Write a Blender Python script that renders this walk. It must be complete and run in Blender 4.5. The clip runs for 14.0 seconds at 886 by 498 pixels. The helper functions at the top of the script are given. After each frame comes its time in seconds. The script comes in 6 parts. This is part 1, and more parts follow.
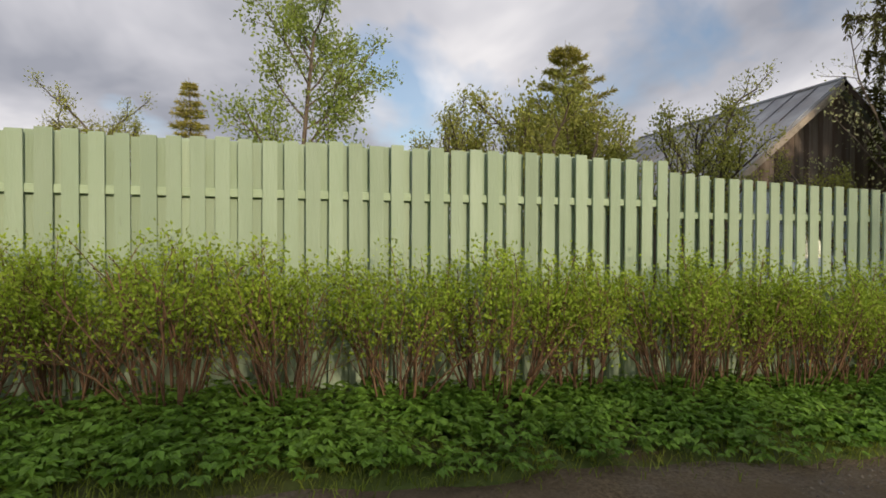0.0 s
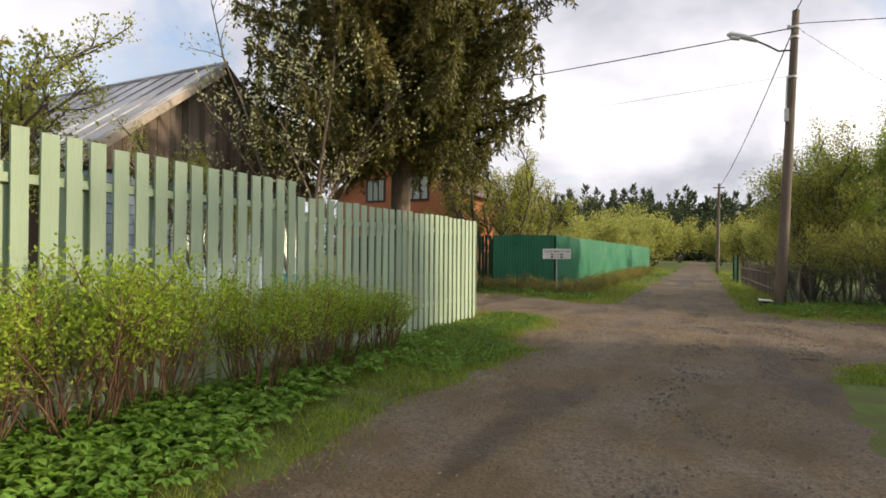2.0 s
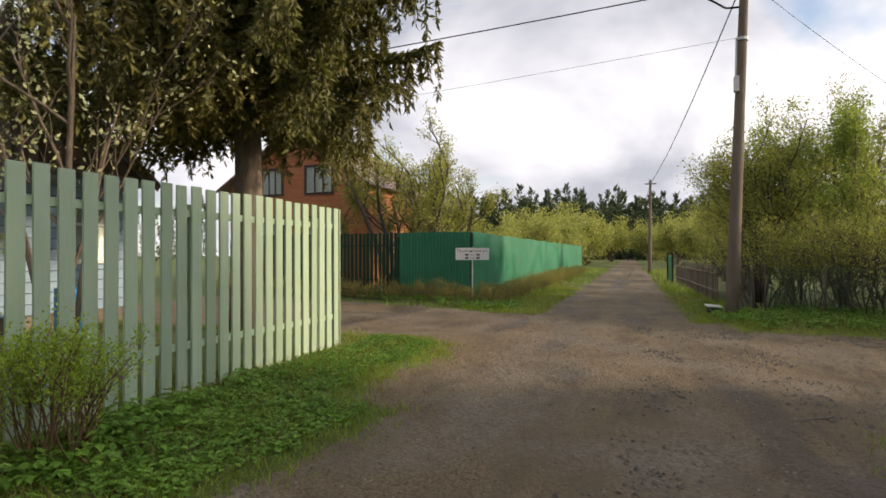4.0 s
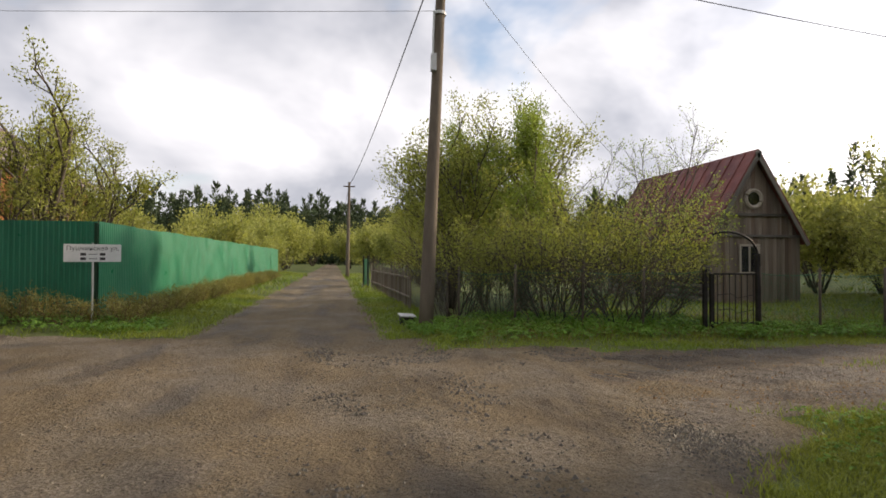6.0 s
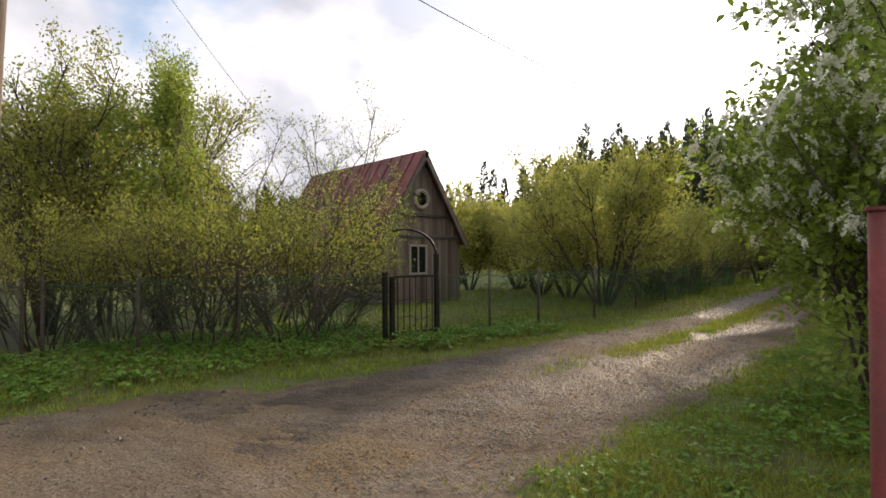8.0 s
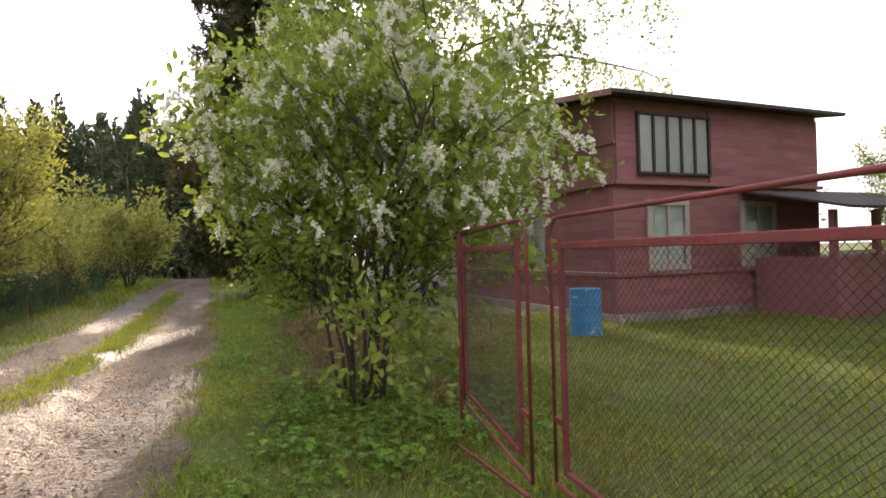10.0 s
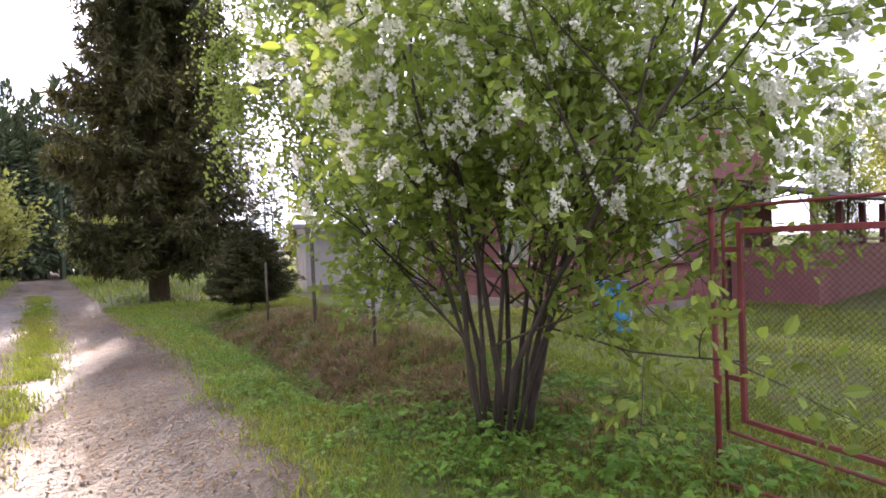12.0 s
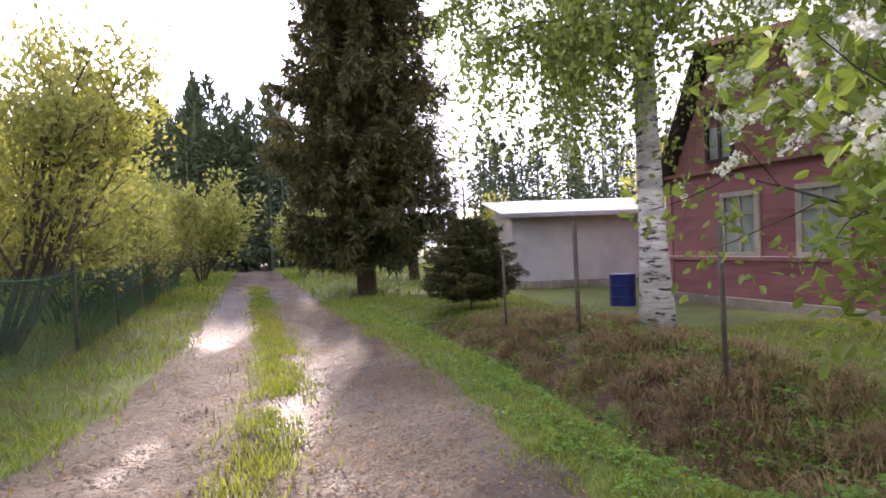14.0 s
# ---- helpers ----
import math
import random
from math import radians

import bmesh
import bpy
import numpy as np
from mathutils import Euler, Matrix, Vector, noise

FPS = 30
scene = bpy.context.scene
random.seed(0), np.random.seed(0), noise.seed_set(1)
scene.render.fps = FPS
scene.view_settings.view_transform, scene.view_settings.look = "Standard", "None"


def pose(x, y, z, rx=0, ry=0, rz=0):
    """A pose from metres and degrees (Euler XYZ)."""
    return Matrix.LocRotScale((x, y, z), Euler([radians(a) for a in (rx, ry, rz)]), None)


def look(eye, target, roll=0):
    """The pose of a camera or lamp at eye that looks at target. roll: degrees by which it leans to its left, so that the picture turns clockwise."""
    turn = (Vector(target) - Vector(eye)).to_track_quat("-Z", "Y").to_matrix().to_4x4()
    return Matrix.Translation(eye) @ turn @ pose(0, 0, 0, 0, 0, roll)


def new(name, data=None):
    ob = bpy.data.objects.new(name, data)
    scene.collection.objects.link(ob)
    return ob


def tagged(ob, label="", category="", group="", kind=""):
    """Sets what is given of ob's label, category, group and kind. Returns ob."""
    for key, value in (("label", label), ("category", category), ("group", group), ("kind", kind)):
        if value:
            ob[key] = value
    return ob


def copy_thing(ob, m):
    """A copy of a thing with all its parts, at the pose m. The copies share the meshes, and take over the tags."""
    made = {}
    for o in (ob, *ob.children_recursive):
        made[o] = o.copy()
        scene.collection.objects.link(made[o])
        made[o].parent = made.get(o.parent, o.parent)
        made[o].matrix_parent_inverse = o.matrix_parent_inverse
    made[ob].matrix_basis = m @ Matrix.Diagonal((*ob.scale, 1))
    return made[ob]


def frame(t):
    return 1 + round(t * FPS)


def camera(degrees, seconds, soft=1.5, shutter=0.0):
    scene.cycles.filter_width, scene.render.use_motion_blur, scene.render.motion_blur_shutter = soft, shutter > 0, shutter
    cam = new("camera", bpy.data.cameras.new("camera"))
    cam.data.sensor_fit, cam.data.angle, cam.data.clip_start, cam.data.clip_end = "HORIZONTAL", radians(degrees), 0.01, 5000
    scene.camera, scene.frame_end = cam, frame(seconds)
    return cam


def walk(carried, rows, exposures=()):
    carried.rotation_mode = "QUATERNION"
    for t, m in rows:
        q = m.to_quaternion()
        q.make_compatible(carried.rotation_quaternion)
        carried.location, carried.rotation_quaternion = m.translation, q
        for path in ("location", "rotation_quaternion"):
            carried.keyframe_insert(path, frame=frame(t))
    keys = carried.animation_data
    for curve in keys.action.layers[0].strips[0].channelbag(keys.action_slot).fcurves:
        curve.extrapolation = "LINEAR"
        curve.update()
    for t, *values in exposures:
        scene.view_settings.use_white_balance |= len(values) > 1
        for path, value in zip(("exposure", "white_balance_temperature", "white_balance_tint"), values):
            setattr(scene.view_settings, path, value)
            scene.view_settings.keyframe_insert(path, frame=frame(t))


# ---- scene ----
cam = camera(77.0, 14.0, 1.7)
PATH = [
    (0, (-1.082, -0.315, 1.646), (-0.549, 1.612, 1.619), 0.2),
    (0.5, (-0.141, -0.102, 1.635), (1.085, 1.478, 1.618), 0.7),
    (1, (0.815, 0.009, 1.558), (2.318, 1.328, 1.556), 0.6),
    (1.5, (1.873, 0.178, 1.501), (3.564, 1.246, 1.506), 0.7),
    (2, (2.851, 0.256, 1.425), (4.645, 1.141, 1.44), 0.5),
    (2.5, (3.788, 0.375, 1.415), (5.63, 1.153, 1.428), 1.3),
    (2.7, (4.14, 0.414, 1.415), (5.988, 1.18, 1.432), 0.4),
    (4.8, (7.567, 0.556, 1.418), (9.504, 1.052, 1.443), 0.4),
    (5, (7.876, 0.543, 1.372), (9.837, 0.937, 1.399), 0.4),
    (5.5, (8.72, 0.431, 1.339), (10.72, 0.456, 1.374), 0.4),
    (6, (9.416, 0.257, 1.335), (11.387, -0.08, 1.373), 0.2),
    (6.5, (10.077, 0.011, 1.35), (11.979, -0.605, 1.388), 0.0),
    (7, (10.68, -0.384, 1.36), (12.467, -1.282, 1.396), -0.1),
    (7.5, (11.257, -0.661, 1.358), (12.95, -1.726, 1.394), -0.1),
    (8, (11.486, -0.889, 1.352), (12.961, -2.239, 1.392), -0.5),
    (8.5, (11.890, -1.171, 1.351), (12.840, -2.931, 1.382), -0.8),
    (9, (12.165, -1.560, 1.294), (12.553, -3.521, 1.334), -1.4),
    (9.2, (12.294, -1.699, 1.275), (12.487, -3.689, 1.317), -1.2),
    (11.3, (14.024, -3.27, 1.347), (13.091, -5.038, 1.319), -2.4),
    (11.5, (14.202, -3.501, 1.328), (13.269, -5.27, 1.309), -2.2),
    (12, (14.516, -3.994, 1.293), (13.615, -5.779, 1.278), -1.9),
    (12.5, (14.717, -4.579, 1.279), (13.869, -6.391, 1.258), -2.2),
    (13, (14.86, -5.115, 1.263), (14.053, -6.945, 1.243), -2.3),
    (13.5, (14.958, -5.683, 1.249), (14.207, -7.536, 1.227), -2.3),
    (14, (15.21, -6.175, 1.256), (14.856, -8.143, 1.242), -2.1),
]
walk(cam, [(t, look(eye, target, roll)) for t, eye, target, roll in PATH],
     [(0.0, -0.02, 6700, 13), (0.5, 0.3, 6800, 14), (1.0, 0.55, 6900, 14), (2.7, 0.72, 6900, 14), (5.0, 0.6, 6900, 13), (7.5, 0.68, 6900, 14), (9.0, 1.12, 7200, 18), (11.3, 1.92, 6300, 29), (12.5, 2.05, 6200, 31), (13.3, 2.05, 6200, 32), (14.0, 1.92, 6200, 32)])

# ---- sky and sun ----
SUN = Vector((0.165, -0.93, 0.335)).normalized()
world = bpy.data.worlds.new("sky")
scene.world = world
world.use_nodes = True


def build_sky():
    nt = world.node_tree
    nt.nodes.clear()
    N, L = nt.nodes.new, nt.links.new
    out = N("ShaderNodeOutputWorld")
    bg = N("ShaderNodeBackground")
    sky = N("ShaderNodeTexSky")
    sky.sky_type = "NISHITA"
    sky.sun_disc = False
    sky.sun_elevation = math.asin(SUN.z)
    sky.sun_rotation = math.atan2(SUN.x, SUN.y)
    sky.dust_density = 1.5
    tint = N("ShaderNodeVectorMath")
    tint.operation = "SCALE"
    tint.inputs[3].default_value = 0.15
    L(sky.outputs[0], tint.inputs[0])
    co = N("ShaderNodeTexCoord")
    sep = N("ShaderNodeSeparateXYZ")
    L(co.outputs["Generated"], sep.inputs[0])

    def m(op, a, b=None):
        n = N("ShaderNodeMath")
        n.operation = op
        for k, v in enumerate((a, b)):
            if v is None:
                continue
            if isinstance(v, (int, float)):
                n.inputs[k].default_value = v
            else:
                L(v, n.inputs[k])
        return n.outputs[0]

    den = m("ADD", m("MAXIMUM", sep.outputs[2], 0.0), 0.45)
    comb = N("ShaderNodeCombineXYZ")
    L(m("DIVIDE", sep.outputs[0], den), comb.inputs[0])
    L(m("DIVIDE", sep.outputs[1], den), comb.inputs[1])

    def cloud(scale, detail, rough, off):
        mp = N("ShaderNodeMapping")
        mp.inputs["Location"].default_value = off
        L(comb.outputs[0], mp.inputs[0])
        n = N("ShaderNodeTexNoise")
        n.inputs["Scale"].default_value = scale
        n.inputs["Detail"].default_value = detail
        n.inputs["Roughness"].default_value = rough
        n.inputs["Distortion"].default_value = 0.3
        L(mp.outputs[0], n.inputs[0])
        return n.outputs[0]

    def ramp(fac, stops):
        r = N("ShaderNodeValToRGB")
        r.color_ramp.elements.remove(r.color_ramp.elements[0])
        for k, (p, c) in enumerate(stops):
            e = r.color_ramp.elements[0] if k == 0 else r.color_ramp.elements.new(p)
            e.position, e.color = p, (*c, 1)
        L(fac, r.inputs[0])
        return r.outputs[0]

    cover = ramp(cloud(1.9, 5, 0.52, (3.1, 1.7, 0)), [(0.33, (0.1, 0.1, 0.1)), (0.45, (1, 1, 1))])
    shade = ramp(cloud(1.5, 5, 0.52, (7.4, 2.2, 0)), [(0.38, (0.40, 0.43, 0.50)), (0.53, (0.70, 0.72, 0.78)), (0.66, (1.10, 1.10, 1.11))])
    dot = N("ShaderNodeVectorMath")
    dot.operation = "DOT_PRODUCT"
    nrm = N("ShaderNodeVectorMath")
    nrm.operation = "NORMALIZE"
    L(co.outputs["Generated"], nrm.inputs[0])
    L(nrm.outputs[0], dot.inputs[0])
    dot.inputs[1].default_value = SUN
    near = m("POWER", m("MAXIMUM", dot.outputs["Value"], 0.0), 7.0)
    gain = m("ADD", m("MULTIPLY", near, 1.9), 0.95)
    lit = N("ShaderNodeVectorMath")
    lit.operation = "SCALE"
    L(shade, lit.inputs[0])
    L(gain, lit.inputs[3])
    mix = N("ShaderNodeMix")
    mix.data_type = "RGBA"
    L(cover, mix.inputs["Factor"])
    L(tint.outputs[0], mix.inputs[6])
    L(lit.outputs[0], mix.inputs[7])
    L(mix.outputs[2], bg.inputs[0])
    bg.inputs[1].default_value = 0.93
    L(bg.outputs[0], out.inputs[0])


build_sky()
lamp = bpy.data.lights.new("sun", "SUN")
lamp.energy, lamp.angle, lamp.color = 3.3, radians(3.0), (1.0, 0.84, 0.62)
sun = new("sun", lamp)
sun.matrix_world = look(SUN * 50, (0, 0, 0))

# ---- materials ----
MATS = {}


def mat(name, cols, scale=6.0, rough=0.8, bump=0.2, bscale=None, metal=0.0, spots=None, leaf=0.0, island=0.0, rand=0.0, stretch=(1, 1, 1), world_co=False, spec=0.3, weight=None):
    """cols: two or three base colours mixed by coarse and fine noise; spots: (colour, scale, threshold) of stains;
    leaf: share of light let through; island, rand: brightness change from piece to piece."""
    if name in MATS:
        return MATS[name]
    m = bpy.data.materials.new(name)
    m.use_nodes = True
    nt = m.node_tree
    N, L = nt.nodes.new, nt.links.new
    p = nt.nodes["Principled BSDF"]
    out = nt.nodes["Material Output"]
    if world_co:
        src = N("ShaderNodeNewGeometry").outputs["Position"]
    else:
        src = N("ShaderNodeTexCoord").outputs["Object"]
    mp = N("ShaderNodeMapping")
    mp.inputs["Scale"].default_value = stretch
    L(src, mp.inputs[0])
    co = mp.outputs[0]
    if rand:
        info = N("ShaderNodeObjectInfo")
        sh = N("ShaderNodeVectorMath")
        sh.operation = "MULTIPLY_ADD"
        cb = N("ShaderNodeCombineXYZ")
        for k in range(3):
            L(info.outputs["Random"], cb.inputs[k])
        L(cb.outputs[0], sh.inputs[0])
        sh.inputs[1].default_value = (37, 53, 71)
        L(co, sh.inputs[2])
        co = sh.outputs[0]

    def noise_tex(sc, detail=4, ro=0.6):
        n = N("ShaderNodeTexNoise")
        n.inputs["Scale"].default_value, n.inputs["Detail"].default_value, n.inputs["Roughness"].default_value = sc, detail, ro
        L(co, n.inputs[0])
        return n.outputs[0]

    def rgbmix(fac, a, b, kind="MIX"):
        n = N("ShaderNodeMix")
        n.data_type, n.blend_type = "RGBA", kind
        for v, k in ((fac, 0), (a, 6), (b, 7)):
            if isinstance(v, (int, float)):
                n.inputs[k].default_value = v
            elif isinstance(v, tuple):
                n.inputs[k].default_value = (*v, 1)
            else:
                L(v, n.inputs[k])
        return n.outputs[2]

    def band(v, lo, hi, a=0.0, b=1.0):
        n = N("ShaderNodeMapRange")
        n.inputs[1].default_value, n.inputs[2].default_value, n.inputs[3].default_value, n.inputs[4].default_value = lo, hi, a, b
        L(v, n.inputs[0])
        return n.outputs[0]

    fine = noise_tex(scale, 6, 0.65)
    col = rgbmix(band(fine, 0.35, 0.65), cols[0], cols[1])
    if len(cols) > 2:
        col = rgbmix(band(noise_tex(scale * 0.17, 3), 0.42, 0.62), col, cols[2])
    if spots:
        col = rgbmix(band(noise_tex(spots[1], 5, 0.7), spots[2], spots[2] + 0.07), col, spots[0])
    if island:
        g = N("ShaderNodeNewGeometry")
        col = rgbmix(1.0, col, rgbmix(g.outputs["Random Per Island"], (1 - island,) * 3, (1 + island, 1 + island, 1 + island * 0.6)), "MULTIPLY")
    if rand:
        col = rgbmix(1.0, col, rgbmix(info.outputs["Random"], (1 - rand,) * 3, (1 + rand * 0.7,) * 3), "MULTIPLY")
    L(col, p.inputs["Base Color"])
    p.inputs["Metallic"].default_value = metal
    p.inputs["Specular IOR Level"].default_value = spec
    L(band(noise_tex(scale * 0.6, 3), 0.3, 0.7, max(0.03, rough - 0.12), min(1.0, rough + 0.1)), p.inputs["Roughness"])
    if bump:
        b = N("ShaderNodeBump")
        b.inputs["Strength"].default_value = bump
        b.inputs["Distance"].default_value = 0.02
        L(noise_tex(bscale or scale * 2.5, 5, 0.7), b.inputs["Height"])
        L(b.outputs[0], p.inputs["Normal"])
    if leaf:
        tr = N("ShaderNodeBsdfTranslucent")
        warm = rgbmix(1.0, col, (1.1, 1.12, 0.7), "MULTIPLY")
        L(warm, tr.inputs[0])
        mx = N("ShaderNodeMixShader")
        mx.inputs[0].default_value = leaf
        L(p.outputs[0], mx.inputs[1])
        L(tr.outputs[0], mx.inputs[2])
        L(mx.outputs[0], out.inputs[0])
    MATS[name] = m
    return m


def glass(name, tint=(0.8, 0.85, 0.85)):
    if name in MATS:
        return MATS[name]
    m = bpy.data.materials.new(name)
    m.use_nodes = True
    p = m.node_tree.nodes["Principled BSDF"]
    p.inputs["Base Color"].default_value = (*tint, 1)
    p.inputs["Roughness"].default_value = 0.03
    p.inputs["Transmission Weight"].default_value = 1.0
    p.inputs["IOR"].default_value = 1.3
    MATS[name] = m
    return m


M_SOIL = mat("grassy_soil", [(0.075, 0.11, 0.022), (0.115, 0.15, 0.034), (0.085, 0.095, 0.03)], 9, 0.95, 0.8, 40, world_co=True, spots=((0.105, 0.08, 0.045), 1.1, 0.60))
M_GRASS = mat("grass_blade", [(0.15, 0.22, 0.028), (0.205, 0.275, 0.04), (0.25, 0.275, 0.055)], 1.3, 0.55, 0, leaf=0.4, island=0.35, world_co=True)
M_DRY = mat("dry_grass", [(0.27, 0.20, 0.105), (0.17, 0.115, 0.06)], 1.5, 0.8, 0, leaf=0.25, island=0.35, world_co=True)
M_WEED = mat("ground_elder_leaf", [(0.115, 0.235, 0.034), (0.17, 0.30, 0.05)], 2, 0.5, 0, leaf=0.35, island=0.35, world_co=True)
M_LEAF_SPIREA = mat("spirea_leaf", [(0.225, 0.33, 0.04), (0.31, 0.405, 0.055)], 1.5, 0.55, 0, leaf=0.45, island=0.35)
M_LEAF_LIGHT = mat("young_leaf", [(0.215, 0.285, 0.07), (0.29, 0.355, 0.095)], 0.8, 0.5, 0, leaf=0.45, island=0.35)
M_LEAF_OLIVE = mat("olive_leaf", [(0.235, 0.26, 0.07), (0.33, 0.34, 0.095)], 0.8, 0.55, 0, leaf=0.45, island=0.4)
M_LEAF_YELLOW = mat("willow_leaf", [(0.26, 0.28, 0.09), (0.335, 0.345, 0.115)], 0.8, 0.5, 0, leaf=0.47, island=0.3)
M_LEAF_CHERRY = mat("bird_cherry_leaf", [(0.195, 0.27, 0.06), (0.275, 0.35, 0.085)], 1.2, 0.42, 0, leaf=0.55, island=0.35)
M_PETAL = mat("white_petal", [(0.86, 0.86, 0.83), (0.80, 0.81, 0.76)], 5, 0.7, 0, leaf=0.18, island=0.06)
M_NEEDLE = mat("spruce_needle", [(0.04, 0.046, 0.017), (0.075, 0.078, 0.026), (0.105, 0.092, 0.034)], 0.9, 0.6, 0, leaf=0.15, island=0.5)
M_NEEDLE_OLD = mat("old_spruce_needle", [(0.066, 0.07, 0.021), (0.122, 0.12, 0.034), (0.175, 0.15, 0.048)], 1.6, 0.6, 0, leaf=0.26, island=0.45)
M_NEEDLE_PALE = mat("pale_needle", [(0.30, 0.29, 0.07), (0.38, 0.33, 0.10)], 0.9, 0.6, 0, leaf=0.4, island=0.4)
# distant spruce: air haze is mixed into the needle colour as a paler tone
M_NEEDLE_HAZED = mat("hazed_far_needle", [(0.055, 0.08, 0.045), (0.08, 0.105, 0.055)], 0.3, 0.8, 0, leaf=0.1, island=0.5)
M_BARK = mat("grey_brown_bark", [(0.10, 0.075, 0.055), (0.17, 0.135, 0.10)], 14, 0.9, 0.8, stretch=(1, 1, 0.25))
M_TWIG = mat("brown_twig", [(0.10, 0.055, 0.036), (0.19, 0.115, 0.07)], 12, 0.85, 0.3, island=0.3)
M_TWIG_DARK = mat("dark_twig", [(0.06, 0.05, 0.045), (0.11, 0.09, 0.075)], 12, 0.85, 0.3, island=0.3)
M_BIRCH = mat("birch_bark", [(0.70, 0.68, 0.64), (0.52, 0.50, 0.46), (0.36, 0.34, 0.31)], 7, 0.75, 0.6, stretch=(1, 1, 4.2), spots=((0.035, 0.03, 0.028), 4.2, 0.535))
M_BARK_DARK = mat("dark_cherry_bark", [(0.05, 0.04, 0.034), (0.10, 0.08, 0.065)], 16, 0.85, 0.7, stretch=(1, 1, 0.3), island=0.25)
M_BANK = mat("dark_ditch_soil", [(0.085, 0.055, 0.034), (0.14, 0.095, 0.06), (0.055, 0.036, 0.024)], 14, 0.95, 0.9, 30, world_co=True)
M_FENCE = mat("pale_green_paint", [(0.292, 0.38, 0.258), (0.34, 0.425, 0.305), (0.26, 0.34, 0.23)], 5, 0.7, 0.35, 40, rand=0.10, stretch=(1, 1, 0.16), spots=((0.16, 0.17, 0.11), 9, 0.70))
M_FENCE_RAIL = mat("pale_green_rail_paint", [(0.34, 0.435, 0.29), (0.295, 0.38, 0.25)], 5, 0.75, 0.3, 40, rand=0.1)
M_CONC = mat("weathered_concrete", [(0.30, 0.27, 0.23), (0.23, 0.205, 0.175), (0.19, 0.165, 0.14)], 10, 0.9, 0.5, 60, spots=((0.48, 0.46, 0.43), 3.2, 0.63))
M_POLE = mat("weathered_pole", [(0.165, 0.135, 0.105), (0.125, 0.10, 0.08), (0.10, 0.08, 0.06)], 8, 0.9, 0.5, 40, stretch=(1, 1, 0.25), spots=((0.46, 0.45, 0.42), 2.6, 0.655))
M_STONE = mat("gravel_stone", [(0.12, 0.10, 0.085), (0.215, 0.185, 0.155)], 8, 0.85, 0.3, island=0.4)
M_STONE_DARK = mat("damp_dark_gravel", [(0.055, 0.046, 0.04), (0.15, 0.13, 0.11)], 8, 0.6, 0.3, island=0.4)
M_LEAF_PALE = mat("pale_plum_leaf", [(0.42, 0.45, 0.24), (0.55, 0.56, 0.36)], 0.8, 0.55, 0, leaf=0.4, island=0.3)
M_OLDWOOD = mat("grey_plank", [(0.171, 0.138, 0.11), (0.264, 0.22, 0.182), (0.132, 0.094, 0.072)], 9, 0.88, 0.6, 60, rand=0.28, stretch=(1, 1, 0.08))
M_OLDWOOD_H = mat("grey_log", [(0.11, 0.1, 0.088), (0.18, 0.165, 0.145), (0.085, 0.075, 0.065)], 9, 0.88, 0.6, 60, rand=0.2, stretch=(0.2, 0.1, 1))
M_TRIM = mat("pale_trim_wood", [(0.42, 0.37, 0.31), (0.32, 0.28, 0.23)], 9, 0.85, 0.4, 60)
M_ROOF_GREY = mat("galvanised_sheet", [(0.33, 0.35, 0.38), (0.43, 0.45, 0.48), (0.25, 0.25, 0.26)], 3, 0.5, 0.2, metal=0.35, spots=((0.24, 0.18, 0.14), 2.4, 0.62), rand=0.1)
M_ROOF_RED = mat("rust_red_roof", [(0.13, 0.035, 0.03), (0.18, 0.055, 0.045), (0.10, 0.03, 0.03)], 5, 0.6, 0.3, rand=0.12)
M_ROOF_BROWN = mat("brown_metal_roof", [(0.23, 0.17, 0.16), (0.27, 0.20, 0.19)], 3, 0.4, 0.1, metal=0.2)
M_ROOF_DARK = mat("dark_roofing", [(0.045, 0.04, 0.04), (0.08, 0.07, 0.065)], 8, 0.85, 0.4)
M_ORANGE = mat("orange_brown_siding", [(0.37, 0.135, 0.055), (0.32, 0.115, 0.048)], 3, 0.6, 0.15, rand=0.06)
M_DARKFRAME = mat("dark_window_frame", [(0.03, 0.022, 0.02), (0.05, 0.035, 0.03)], 6, 0.5, 0.1)
M_GREEN = mat("emerald_sheet", [(0.018, 0.16, 0.085), (0.022, 0.19, 0.10)], 2, 0.38, 0.05, rand=0.08, spec=0.5)
M_GREEN_DARK = mat("dark_green_picket_paint", [(0.012, 0.04, 0.022), (0.018, 0.055, 0.03)], 3, 0.45, 0.1, rand=0.2)
M_RED = mat("faded_red_paint", [(0.27, 0.115, 0.118), (0.31, 0.138, 0.14), (0.225, 0.095, 0.097)], 4, 0.75, 0.35, 50, rand=0.10, spots=((0.19, 0.08, 0.07), 2.2, 0.66))
M_RED_UP = mat("brown_red_paint", [(0.24, 0.115, 0.10), (0.28, 0.138, 0.12)], 5, 0.78, 0.35, 50, rand=0.1)
M_GATE = mat("red_oxide_steel", [(0.20, 0.04, 0.04), (0.26, 0.065, 0.06), (0.15, 0.045, 0.04)], 14, 0.6, 0.25, 70, spots=((0.13, 0.075, 0.05), 9, 0.62))
M_NET = mat("rusty_netting", [(0.08, 0.05, 0.04), (0.12, 0.085, 0.07)], 9, 0.7, 0, metal=0.3)
M_NET_GREY = mat("grey_netting", [(0.22, 0.23, 0.21), (0.16, 0.17, 0.155)], 9, 0.6, 0, metal=0.4)
M_NET_GREEN = mat("green_netting", [(0.04, 0.13, 0.075), (0.06, 0.16, 0.09)], 9, 0.6, 0)
M_BLACK = mat("black_iron", [(0.018, 0.017, 0.017), (0.035, 0.03, 0.03)], 9, 0.5, 0.2, metal=0.3)
